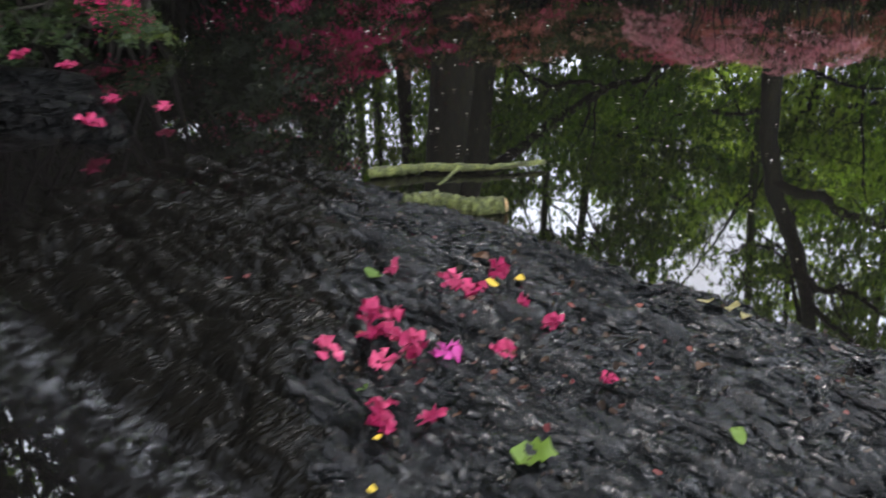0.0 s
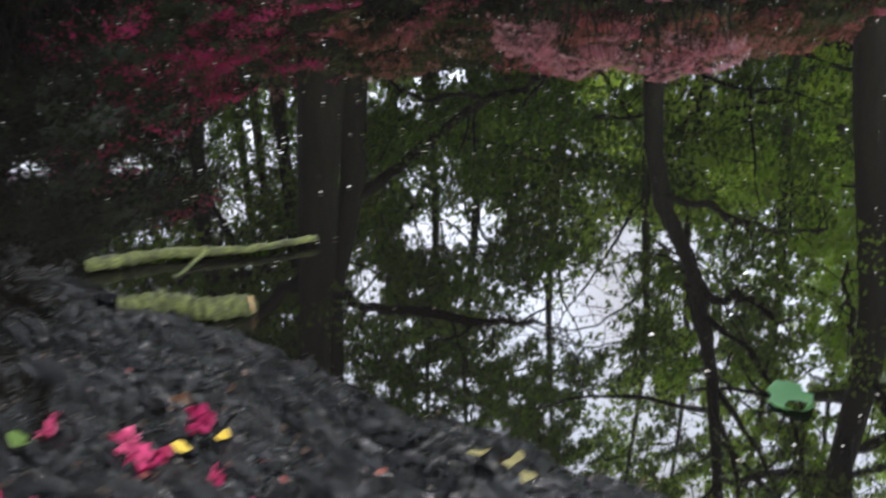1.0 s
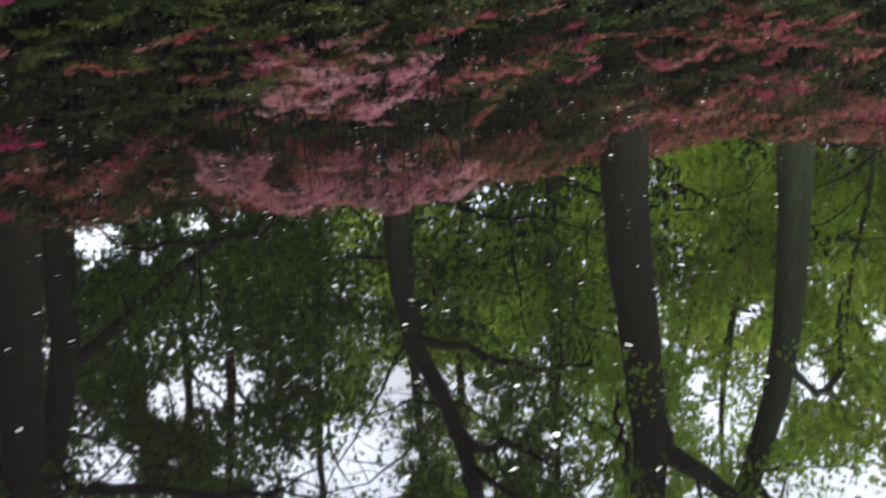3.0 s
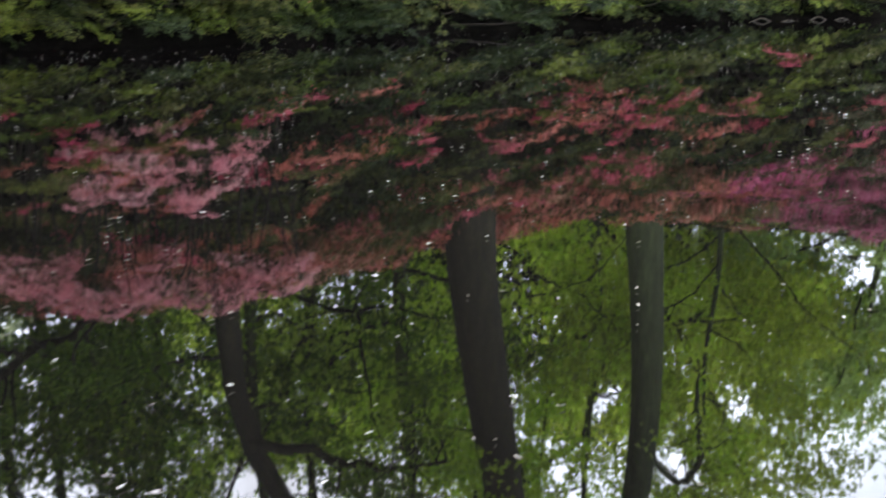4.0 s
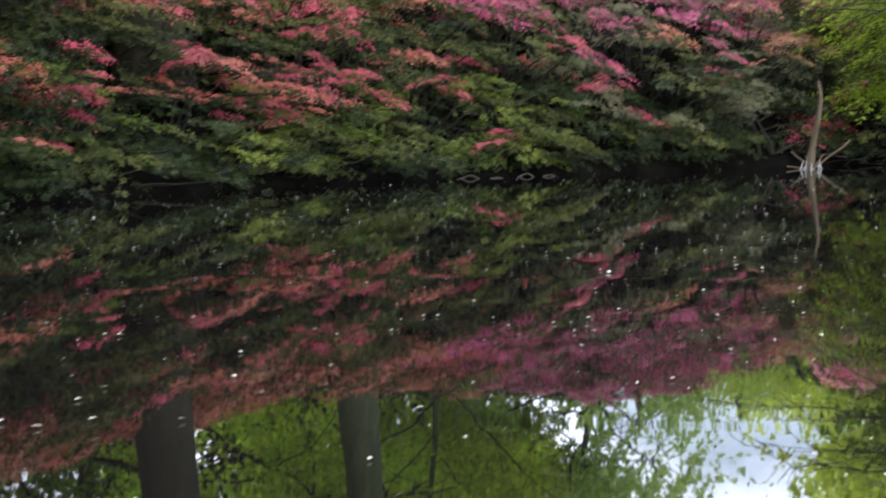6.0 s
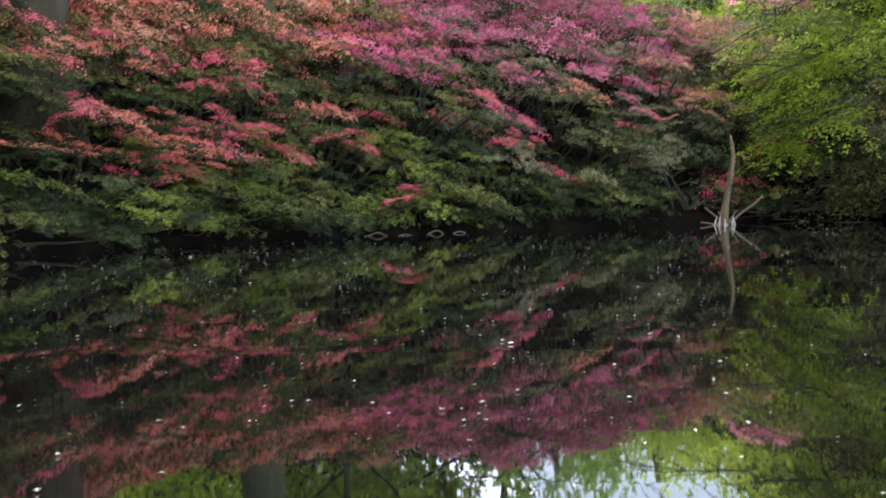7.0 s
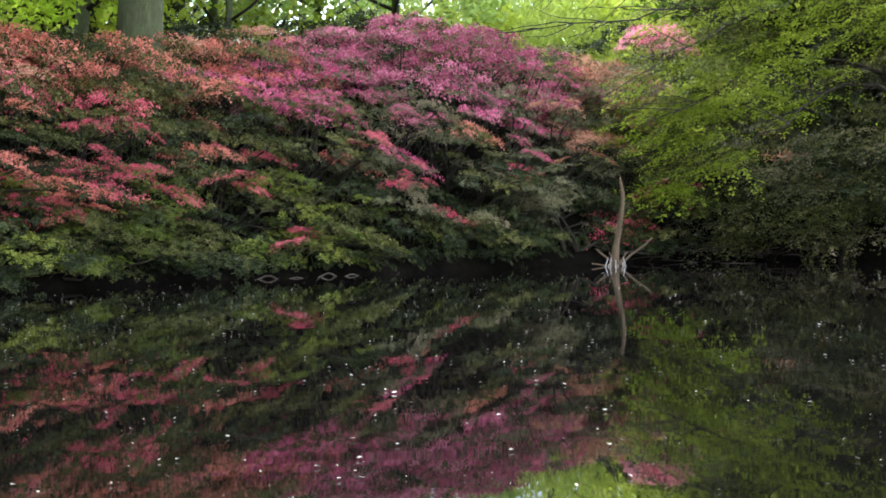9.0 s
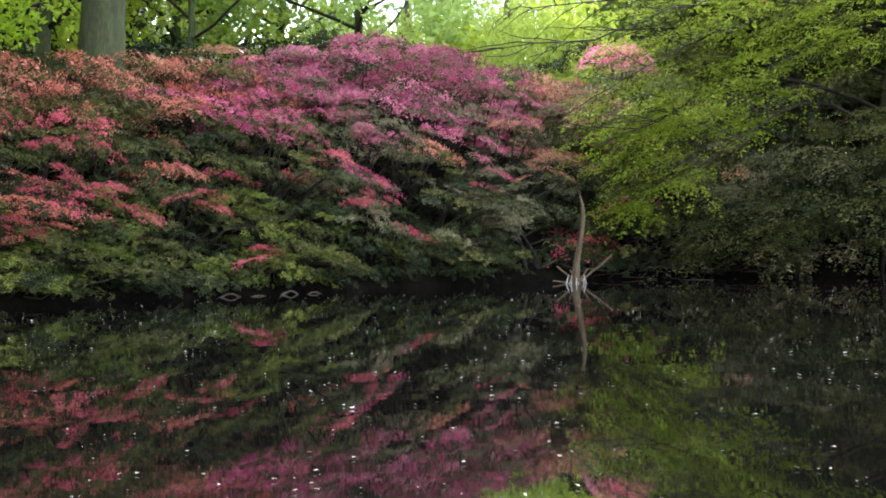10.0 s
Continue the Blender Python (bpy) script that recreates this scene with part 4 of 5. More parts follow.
def build_trees():
    oak = "tall oak with a mossy grey trunk behind the azaleas"
    for u, v, h, r, sd, limbs, first, bends, boughs in (
            (-0.60, 0.4, 10.5, 0.245, 1, 18, 0.46, ([0, 2.4, 4.1, 5.7, 10], [0.0, -0.05, -0.08, -0.2, -0.3]),
             ((0.085, (-0.15, 4.2), (-0.5, 4.47), (-0.9, 4.88), (-1.4, 5.56), (-1.9, 5.9)), (0.075, (-0.1, 4.45), (0.2, 4.62), (0.6, 4.71), (1.5, 4.80), (2.1, 4.66)))),
            (-0.35, 1.0, 9.0, 0.165, 2, 12, 0.5, ([0, 2.5, 3.6, 4.1, 4.7, 9], [0.0, -0.02, 0.0, -0.12, -0.32, -0.6]),
             ((0.07, (0.0, 3.62), (0.37, 3.39), (0.94, 2.86), (1.38, 2.58), (1.92, 2.29)), (0.03, (1.3, 2.62), (1.05, 2.50), (0.79, 2.58), (0.53, 2.51), (0.33, 2.40)))),
            (2.62, 0.6, 8.0, 0.115, 3, 15, 0.45, ([0, 2.2, 3.36, 3.65, 4.0, 4.5, 8], [0.0, 0.03, 0.07, 0.2, 0.35, 0.5, 1.2]),
             ((0.05, (0.1, 3.40), (0.6, 3.55), (1.05, 3.76), (1.5, 3.92), (1.85, 3.87)), (0.06, (0.45, 4.4), (0.76, 4.64), (1.04, 4.64), (1.5, 4.9)))),
            (4.68, 0.8, 10.5, 0.245, 4, 17, 0.46, ([0, 1.85, 2.6, 3.8, 4.66, 5.44, 6.25, 10], [0.06, 0.08, 0.12, 0.22, 0.32, 0.34, 0.3, 0.2]),
             ((0.13, (0.36, 4.5), (0.58, 4.86), (0.98, 5.19), (1.5, 5.74), (2.1, 6.15)), (0.045, (0.34, 5.44), (0.16, 4.97), (0.11, 4.65), (0.10, 4.34)))),
            (6.89, 2.0, 9.5, 0.195, 5, 13, 0.48, ([0, 2.1, 2.9, 3.9, 4.4, 5.2, 5.7, 9], [0.0, 0.0, 0.0, -0.03, -0.04, -0.11, -0.21, -0.6]),
             ((0.05, (0.0, 4.35), (0.39, 4.93), (0.68, 4.82), (0.76, 4.46), (0.72, 3.93)),))):
        x, y = bank_at(u, v)
        tree("oak_tree", x, y, (0, 0), h, r, SUNLIT_OAK if u > 4 else OAK, oak, sd, limbs, first, 4.0, 0.078, per=40 if u > 4 else 62, bends=bends, boughs=boughs, bark=SHADED_OAKBARK if u < 6 else TRUNK)
    for u, v, h, sd in ((-2.3, 2.2, 9.0, 21), (-3.4, 0.9, 8.5, 22), (-1.6, 3.4, 9.5, 23)):
        x, y = bank_at(u, v)
        tree("oak_tree", x, y, (0, 0), h, 0.10, OAK, "leafy oak standing among the crimson azaleas", sd, 18, 0.20, 3.0, 0.085, 52, bark=SHADED_OAKBARK)
    for i, (u, v, h, lf) in enumerate(((-4.2, 4.5, 9, OAK), (-2.8, 6.5, 11, OAK), (0.7, 5.6, 8.5, OAK), (-0.6, 7, 10, OAK), (2.0, 6.5, 10, OAK), (4.0, 6, 9, SUNLIT_OAK), (3.2, 5.0, 8.5, OAK), (5.0, 4.8, 9.5, SUNLIT_OAK), (6.3, 5.5, 8.5, SUNLIT_OAK), (7.9, 6.0, 7.0, SUNLIT_OAK), (9.2, 5.0, 5.2, LIME), (-6, 2.0, 9, OAK), (-4.8, 1.6, 8, OAK), (-2.4, 6.0, 10, OAK), (0.1, 5.8, 8.5, OAK))):
        x, y = bank_at(u, v)
        tree("lime_tree" if lf is LIME else "oak_tree", x, y, (0, 0), h, 0.085 if h > 6 else 0.045, lf, "leafy green tree standing back from the pond", 40 + i, 15, 0.08, 2.7, 0.088, 54, droop=0.0, spread=0.34, fine=False, clusters=0.65 if lf is not OAK else 1.0)
    # lower trees that close the view far behind the bank
    for i, (az, dist, h, lf, word) in enumerate(((-40, 22, 6.5, OAK, "leafy"), (-32, 20, 6, OAK, "leafy"), (-25, 22, 6, DARKLEAF, "dark evergreen"), (-18, 21, 5, DARKLEAF, "dark evergreen"), (-12, 19, 5.0, LIME, "yellow-green"), (-7.5, 22, 5.4, OAK, "leafy"),
                                                 (-4, 20, 4.6, PALE, "pale grey-green"), (12, 24, 5.2, LIME, "yellow-green"), (16, 17, 6, LIME, "yellow-green"), (21, 16, 6.5, OAK, "leafy"), (23.0, 15.5, 4.0, DARKLEAF, "dark evergreen"), (26.5, 15, 4.6, DARKLEAF, "dark evergreen"), (27, 18, 7, OAK, "leafy"), (22, 18, 4.2, DARKLEAF, "dark evergreen"), (16.5, 20, 4.6, LIME, "yellow-green"), (19, 19.5, 5.0, OAK, "leafy"))):
        x, y = dist * math.sin(radians(az)), dist * math.cos(radians(az))
        tree("background_tree", x, y, (0, 0), h, 0.09, lf, word + " tree far behind the pond", 80 + i, 13, 0.06, 3.4, 0.115, 60, spread=0.55, droop=-0.02, fine=False)
    far_woods()
    for i, (az, dist, h) in enumerate(((-1.5, 24, 4.9), (2.5, 21, 4.6), (6.5, 22, 5.0), (10.5, 23, 5.2))):
        willow(dist * math.sin(radians(az)), dist * math.cos(radians(az)), h, 160 + i)
    # trees added out of view on the near shores, to shade the pond from the sky
    for i, (x, y) in enumerate(((-7.5, -6.0), (-3.0, -8.0), (2.0, -8.5), (7.0, -8.0), (11.5, -3.0), (13.0, 3.0), (11.5, 9.0), (-1.0, -7.0), (-5.0, -5.4))):
        tree("shading_tree", x, y, (-0.02 * np.sign(x), 0.06), 12.5, 0.3, OAK, "tall leafy tree added out of view to shade the near shore", 120 + i, 15, 0.55, 6.0, 0.19, 54, spread=1.0, fine=False, clear=5.2 if x > -4.9 or x < -5.1 else 3.8)
    # dense crowns added to shade the log and block sky from its water
    for i, (x, y) in enumerate(((-2.6, -5.7), (-4.4, -5.0), (-8.0, -1.2), (-9.2, -2.8), (-8.9, 0.5))):
        tree("log_shade_tree", x, y, (0.0, 0.05), 6.2 if x > -7 else 9.0, 0.13, DARKLEAF, "dense dark tree added to shade the log and near shore", 170 + i, 16, 0.4, 3.0, 0.12, 44, spread=0.5, fine=False, clear=2.3 if x > -7 else 0.9)
    # low dark trees added so the left shore and its reflection stay dark
    for i, (x, y) in enumerate(((-6.6, -1.6), (-6.0, -4.4), (-9.3, -0.2), (-5.2, -2.6), (-4.1, -4.3), (-3.9, -5.6), (-4.6, -3.3))):
        tree("shore_shade_tree", x, y, (0.03, 0.0), 6.5, 0.14, DARKLEAF, "dense dark tree added to darken the shore by the log", 140 + i, 17, 0.05, 2.8 if x < -4.7 else 1.5, 0.17, 24, spread=0.5, droop=-0.02, fine=False)


build_trees()


# ---- the fallen log ----
def fbm(x, y, octaves=4, seed=0):
    """Smooth lattice noise."""
    r = np.random.default_rng(seed)
    table = r.random((64, 64))
    out, amp = 0, 1.0
    for _ in range(octaves):
        xi, yi = np.floor(x).astype(int), np.floor(y).astype(int)
        fx, fy = x - xi, y - yi
        fx, fy = fx * fx * (3 - 2 * fx), fy * fy * (3 - 2 * fy)
        g = lambda i, j: table[i % 64, j % 64]
        out = out + amp * ((g(xi, yi) * (1 - fx) + g(xi + 1, yi) * fx) * (1 - fy) + (g(xi, yi + 1) * (1 - fx) + g(xi + 1, yi + 1) * fx) * fy)
        x, y, amp = x * 2 + 7.3, y * 2 + 3.1, amp * 0.5
    return out


LOG_Y, LOG_HALF = -2.42, 0.74


def log_height(x, a):
    """Height of the log's back at x along it, a from -1 (near side) to 1 (far side)."""
    sink = np.interp(x, [-3.5, -2.4, -1.85, -1.5, -1.2, -1.0, 0.0, 3.0], [-0.40, -0.14, -0.01, 0.035, 0.062, 0.075, 0.11, 0.17])
    return sink - 0.42 * (1 - np.sqrt(np.clip(1 - (np.abs(a) * 0.93) ** 2.6, 0, 1)))


def bark_relief(x, a):
    """Long plates between dark furrows, with a rough crust on them."""
    warp = fbm(x * 2.2, a * 3, 3, 3) * 1.8
    n = fbm(x * 2.2 + 20, a * 14 + warp + 20, 3, 5) / 1.75 * 2 - 1
    m = fbm(x * 7 + 5, a * 7 + warp + 7, 2, 8) / 1.5 * 2 - 1
    plate = np.clip(np.abs(n) / 0.15, 0, 1) ** 0.8 * (0.55 + 0.45 * np.clip(np.abs(m) / 0.2, 0, 1))
    crust = fbm(x * 9, a * 42 + warp * 2, 4, 9) / 1.9 - 0.5
    grit = fbm(x * 62, a * 75, 2, 12) / 1.5 - 0.5
    return 0.060 * plate + 0.036 * crust + 0.010 * grit - 0.046


def grid_mesh(name, v, nx, na, mat):
    i, j = np.meshgrid(np.arange(nx - 1), np.arange(na - 1), indexing="ij")
    f = np.stack([i * na + j, (i + 1) * na + j, (i + 1) * na + j + 1, i * na + j + 1], -1).reshape(-1, 4)
    return mesh_of(name, v.reshape(-1, 3), f, [mat], True)


def build_log():
    nx, na = 660, 190
    x, a = np.meshgrid(np.linspace(-3.4, 1.5, nx), np.linspace(-1.0, 1.0, na), indexing="ij")
    x = x + np.clip((x - 0.9) / 0.6, 0, 1) ** 2 * 0.5 * (fbm(a * 9 + 12, a * 0 + 3.5, 4, 31) / 1.9 - 0.5)
    y = LOG_Y + a * LOG_HALF + 0.03 * np.sin(x * 1.6)
    z = log_height(x, a) + bark_relief(x, a)
    log = empty("fallen_log", 0, LOG_Y, -0.3, "wet fallen trunk with ridged grey-brown bark, half sunk in water", "log")
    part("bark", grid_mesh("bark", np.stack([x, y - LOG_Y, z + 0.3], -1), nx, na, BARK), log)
    rim = np.stack([x[-1], y[-1] - LOG_Y, z[-1] + 0.3], -1)
    foot = rim.copy()
    foot[:, 2] = -0.25
    face = np.concatenate([rim, foot])
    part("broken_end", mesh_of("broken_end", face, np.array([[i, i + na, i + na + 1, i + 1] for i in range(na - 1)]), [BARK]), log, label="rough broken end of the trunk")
    # water that slides over the sunken end and down the near flank of the log
    nx, na = 300, 150
    g, a = np.meshgrid(np.linspace(0, 1, nx), np.linspace(-0.97, 0.95, na), indexing="ij")
    edge = np.interp(a, [-1, -0.85, -0.4, 0.3, 0.6, 1], [-0.06, -0.14, -0.50, -1.02, -1.28, -1.35]) + 0.04 * np.sin(a * 17) + 0.02 * np.sin(a * 43)
    x = -3.3 + g * (edge + 3.3)
    y = LOG_Y + a * LOG_HALF + 0.03 * np.sin(x * 1.6)
    skew = x - 0.35 * a
    ripple = 0.024 * (fbm(skew * 11, a * 4 + 9, 3, 15) / 1.75 - 0.5) + 0.024 * (fbm(skew * 38, a * 12 - x * 2, 3, 16) / 1.75 - 0.5)
    ripple += 0.034 * np.exp(-(((x + 1.62) / 0.22) ** 2) - ((a - 0.66) / 0.22) ** 2) * np.sin(skew * 46 + 3 * np.sin(a * 9))
    thin = np.clip((x - edge + 0.30) / 0.30, 0, 1) ** 1.3
    z = log_height(x, a) + 0.55 * bark_relief(x, a) + 0.022 + ripple - 0.040 * thin
    w = new("sliding_water", grid_mesh("sliding_water", np.stack([x, y, z], -1), nx, na, RUNNING))
    tagged(w, "thin rippled water sliding over the sunken log end", "water", kind="structure")
    # foam where it runs off
    nx, na = 240, 40
    x, b = np.meshgrid(np.linspace(-1.75, -0.35, nx), np.linspace(-1, 1, na), indexing="ij")
    y = -3.075 - 0.05 * (x + 1.3) / 0.75 * 0.5 + b * (0.075 + 0.05 * (x + 1.75)) + 0.02
    z = 0.008 + 0.012 * (1 - b * b) * (0.4 + fbm(x * 14, b * 2, 3, 44) / 1.75) + 0.004 * (fbm(x * 50, b * 8, 2, 45) - 0.75)
    f = new("foam_streak", grid_mesh("foam_streak", np.stack([x, y + 3.075, z], -1), nx, na, FOAM))
    f.location = (0, -3.075, 0)
    tagged(f, "grey-white foam along the foot of the log", "foam", kind="stuff")


build_log()


# ---- the dead snag in the water ----
def build_snag():
    global rng
    rng = np.random.default_rng(77)
    x, y = 1.17, 10.85
    s = empty("dead_snag", x, y, 0.0, "weathered upright tree snag with a bleached white root base", "tree stump")
    line = np.array([(-0.01, 0, -0.2), (0.0, 0, 0.05), (0.025, 0, 0.22), (0.055, 0, 0.38), (0.075, 0, 0.52), (0.080, 0, 0.64), (0.068, 0, 0.72), (0.058, 0, 0.79)])
    part("stem", Pile().add(*tube(line, [0.070, 0.044, 0.028, 0.024, 0.022, 0.019, 0.013, 0.005], 10, 0.12)).mesh("stem", [SNAG], True), s)
    for dx, dz, ln, r0 in ((-0.80, 0.7, 0.24, 0.010), (0.85, 0.55, 0.40, 0.013), (-0.5, 0.8, 0.14, 0.009), (-1.0, 0.05, 0.22, 0.009), (0.5, 0.6, 0.16, 0.009)):
        p = wander((0.02, -0.02, 0.0), (dx, rng.normal(0, 0.2), dz), ln, 5, 0.0, 0.08)
        part("root", Pile().add(*tube(p, np.linspace(r0, 0.008, 6), 6, 0.1)).mesh("root", [SNAG], True), s)
    for i in range(16):
        a = -0.10 + 0.0133 * i
        p = wander((a * 1.2, -0.085 - 0.03 * rng.random(), -0.06), (-0.35 * a / 0.1 + rng.normal(0, 0.08), 0.1, 1), rng.uniform(0.07, 0.16), 4, 0, 0.06)
        part("root_stub", Pile().add(*tube(p, np.linspace(0.009, 0.003, 5), 5, 0.2)).mesh("root_stub", [BLEACH if i % 3 else SNAG], True), s, label="bleached white root stub")


build_snag()


# ---- the tree that hangs over the far corner, and the laurels under it ----
def fan_spray(seed, twigs=7, leaves=26, size=0.034):
    """A flat fan of twigs with leaves on both sides, about 0.6 m long, its tips drooping."""
    r = np.random.default_rng(seed)
    base, way = [], []
    for k in range(twigs):
        a = (k - (twigs - 1) / 2) * 0.26 + r.normal(0, 0.06)
        t = np.sort(r.uniform(0.12, 1, leaves))
        ln = 0.6 * (1 - 0.10 * abs(k - 3)) * r.uniform(0.8, 1.1)
        p = np.stack([t * ln * math.cos(a), t * ln * math.sin(a), 0.03 - 0.13 * t**2 + r.normal(0, 0.010, leaves)], -1)
        b = a + np.where(np.arange(leaves) % 2, 1, -1) * r.uniform(0.5, 1.1, leaves)
        base.append(p)
        way.append(np.stack([np.cos(b), np.sin(b), r.normal(-0.25, 0.25, leaves)], -1))
    base, way = np.concatenate(base), unit(np.concatenate(way))
    nor = unit(r.normal(0, 0.35, base.shape) + [0, 0, 1])
    nor = unit(nor - way * (nor * way).sum(-1, keepdims=True))
    ln = size * r.uniform(0.75, 1.3, len(base))
    v, q = leaf_tris(base, way, nor, ln, ln * 0.6)
    return mesh_of("leaf_spray", v, q, [LIME])


FANS = [fan_spray(600 + i) for i in range(6)]


def hang_sprays(thing, base, blobs, leaves, sizes, face=math.pi):
    """Fans in flat layers all round an uneven mass."""
    n = 0
    for cx, cy, cz, rx, ry, rz, count in blobs:
        for _ in range(count):
            d = unit(rng.normal(0, 1, 3))
            d[1] = -abs(d[1]) if d[1] > 0.4 else d[1]
            b = rng.uniform(0.5, 1.05)
            p = Vector((cx + d[0] * rx * b, cy + d[1] * ry * b, cz + d[2] * rz * b))
            p.z = 0.17 * round(p.z / 0.17) + rng.normal(0, 0.035)
            if p.z < 0.14:
                continue
            s = rng.uniform(*sizes)
            rot = pose(0, 0, 0, rng.normal(0, 9), rng.normal(7, 8), math.degrees(face + rng.normal(0.35, 0.6)))
            part("leaf_spray", FANS[n % len(FANS)], thing, Matrix.Translation(p - base) @ rot @ Matrix.Diagonal((s, s, s, 1)), leaves[int(rng.random() * len(leaves))])
            n += 1


def build_overhanging_tree():
    global rng
    x0, y0 = 4.6, 12.3
    gz = float(land_height(np.array(x0), np.array(y0))) - 0.05
    tr = empty("overhanging_tree", x0, y0, gz, "yellow-green tree with layered sprays hanging over the water", "tree")
    base = Vector((x0, y0, gz))
    rng = np.random.default_rng(311)
    line = wander((0, 0, 0), (-0.15, -0.1, 1), 4.2, 9, 0.0, 0.1)
    part("trunk", Pile().add(*tube(line, np.linspace(0.14, 0.05, 10), 10, 0.05)).mesh("trunk", [TWIG], True), tr)
    for z, ex, ey, ez, lift in ((2.0, 0.55, 10.3, 1.98, 0.30), (2.5, 0.75, 10.2, 2.32, 0.22), (2.7, 1.0, 10.6, 2.62, 0.25), (2.2, 1.9, 9.7, 2.25, 0.35), (1.6, 1.75, 10.8, 1.35, 0.4), (2.8, 2.4, 9.6, 2.75, 0.3), (1.3, 2.5, 10.4, 1.15, 0.4), (2.4, 1.6, 10.4, 1.75, 0.35), (3.0, 3.0, 9.6, 2.5, 0.3)):
        p0, p1 = np.array([-0.1, 0, z - gz]), np.array([ex - x0, ey - y0, ez - gz])
        h = np.linspace(0, 1, 16)[:, None]
        p = p0 * (1 - h) + p1 * h + np.array([[0, 0, lift]]) * np.sin(h * 3.14) + rng.normal(0, 0.022, (16, 3)) * h
        pile = Pile().add(*tube(p, np.linspace(0.024, 0.004, 16), 6))
        for j in range(3, 16):
            for _ in range(2):
                tw = wander(p[j], unit(np.array([-0.7, -0.3, 0.0]) + rng.normal(0, 0.4, 3) * [1, 1, 0.6]), rng.uniform(0.3, 0.8), 5, -0.02, 0.15)
                pile.add(*tube(tw, np.linspace(0.006, 0.002, 6), 4))
        part("branch", pile.mesh("branch", [TWIG], True), tr)
    blobs = ((2.05, 11.6, 1.15, 0.55, 0.5, 0.55, 46), (1.95, 11.6, 1.75, 0.50, 0.5, 0.40, 36), (2.7, 11.4, 1.75, 0.85, 0.6, 0.45, 60), (2.2, 11.5, 2.35, 0.65, 0.6, 0.30, 34), (3.2, 11.2, 2.35, 1.2, 0.8, 0.40, 74), (4.6, 10.9, 2.3, 1.2, 0.9, 0.5, 60),
             (3.2, 11.6, 3.1, 1.4, 0.9, 0.5, 66), (5.0, 11.0, 3.3, 1.5, 1.0, 0.7, 56), (3.9, 12.0, 4.1, 1.6, 1.1, 0.7, 56), (6.2, 10.4, 3.6, 1.3, 1.0, 1.0, 40), (6.0, 10.2, 2.2, 1.2, 0.9, 0.7, 34), (2.0, 11.7, 0.62, 0.35, 0.3, 0.14, 12))
    hang_sprays(tr, base, blobs, [LIME, LIME, LEAF_LIME], (0.75, 1.25))
    for k, (cx, cy, cz, rx, ry, rz, count) in enumerate(((2.65, 11.6, 0.60, 0.55, 0.35, 0.45, 58), (3.35, 11.35, 0.72, 0.60, 0.45, 0.62, 76), (4.15, 11.05, 0.85, 0.70, 0.5, 0.75, 84), (5.1, 10.5, 0.9, 0.8, 0.5, 0.8, 60))):
        cy += 0.15
        gz = max(0.0, float(land_height(np.array(cx), np.array(cy))))
        shrub = empty("laurel_shrub", cx, cy, gz, "dull dark green shrub crowding the shaded shore", "shrub", "shrubs on the shaded shore")
        for _ in range(5):
            q = wander((rng.normal(0, 0.08), 0.1, -0.04), (rng.normal(0, 0.5), -0.3, 1), cz + rz * 0.6, 6, 0, 0.14)
            part("stem", Pile().add(*tube(q, np.linspace(0.018, 0.005, 7), 5)).mesh("stem", [TWIG], True), shrub)
        hang_sprays(shrub, Vector((cx, cy, gz)), ((cx, cy, cz, rx, ry, rz, count),), [LEAF, LEAF, LEAF_DUSK], (0.7, 1.1), math.pi * 1.2)


build_overhanging_tree()


# ---- what lies on the log and floats beside it ----
def log_top(x, y):
    a = (y - LOG_Y - 0.03 * math.sin(x * 1.6)) / LOG_HALF
    return float(log_height(np.array(x), np.array(np.clip(a, -1, 1)))) + 0.012


def open_flower(seed, radius=0.030):
    """A fallen azalea blossom: five wavy petals round a throat."""
    r = np.random.default_rng(seed)
    pile = Pile()
    for k in range(5):
        a = k * 1.2566 + r.normal(0, 0.08)
        rows = []
        for t, w, h in ((0.10, 0.10, 0.08), (0.45, 0.32, 0.34), (0.80, 0.40, 0.52), (1.08, 0.10, 0.36)):
            h += r.normal(0, 0.06)
            rows += [(t, -w, h + 0.05), (t, 0, h), (t, w, h + 0.05)]
        p = np.array(rows) * radius
        ca, sa = math.cos(a), math.sin(a)
        v = np.stack([p[:, 0] * ca - p[:, 1] * sa, p[:, 0] * sa + p[:, 1] * ca, p[:, 2]], -1)
        q = np.array([[i * 3 + j, i * 3 + j + 1, i * 3 + j + 4, i * 3 + j + 3] for i in range(3) for j in range(2)])
        pile.add(v + r.normal(0, radius * 0.2, v.shape), q)
    return pile.mesh("fallen_flower", [FALLEN], True)


def broad_leaf(seed, length=0.05, width=0.03, lobes=0.0):
    """A curled single leaf with a midrib and an uneven edge."""
    r = np.random.default_rng(seed)
    t = np.linspace(0, 1, 9)
    w = width * np.sin(np.clip(t * 0.96 + 0.03, 0, 1) * np.pi) ** 0.8 * (1 + lobes * np.sin(t * 26) + r.normal(0, 0.06, 9)) / 2
    x = (t - 0.5) * length
    curl = 0.12 * length * np.cos(t * 5 + r.uniform(0, 3))
    v = np.concatenate([np.stack([x, w, curl + 0.25 * w], -1), np.stack([x, 0 * w, curl], -1), np.stack([x, -w, curl + 0.25 * w], -1)])
    q = np.array([[j * 9 + i, j * 9 + i + 1, j * 9 + 10 + i, j * 9 + 9 + i] for j in range(2) for i in range(8)])
    return mesh_of("leaf", v, q, [DRY], True)


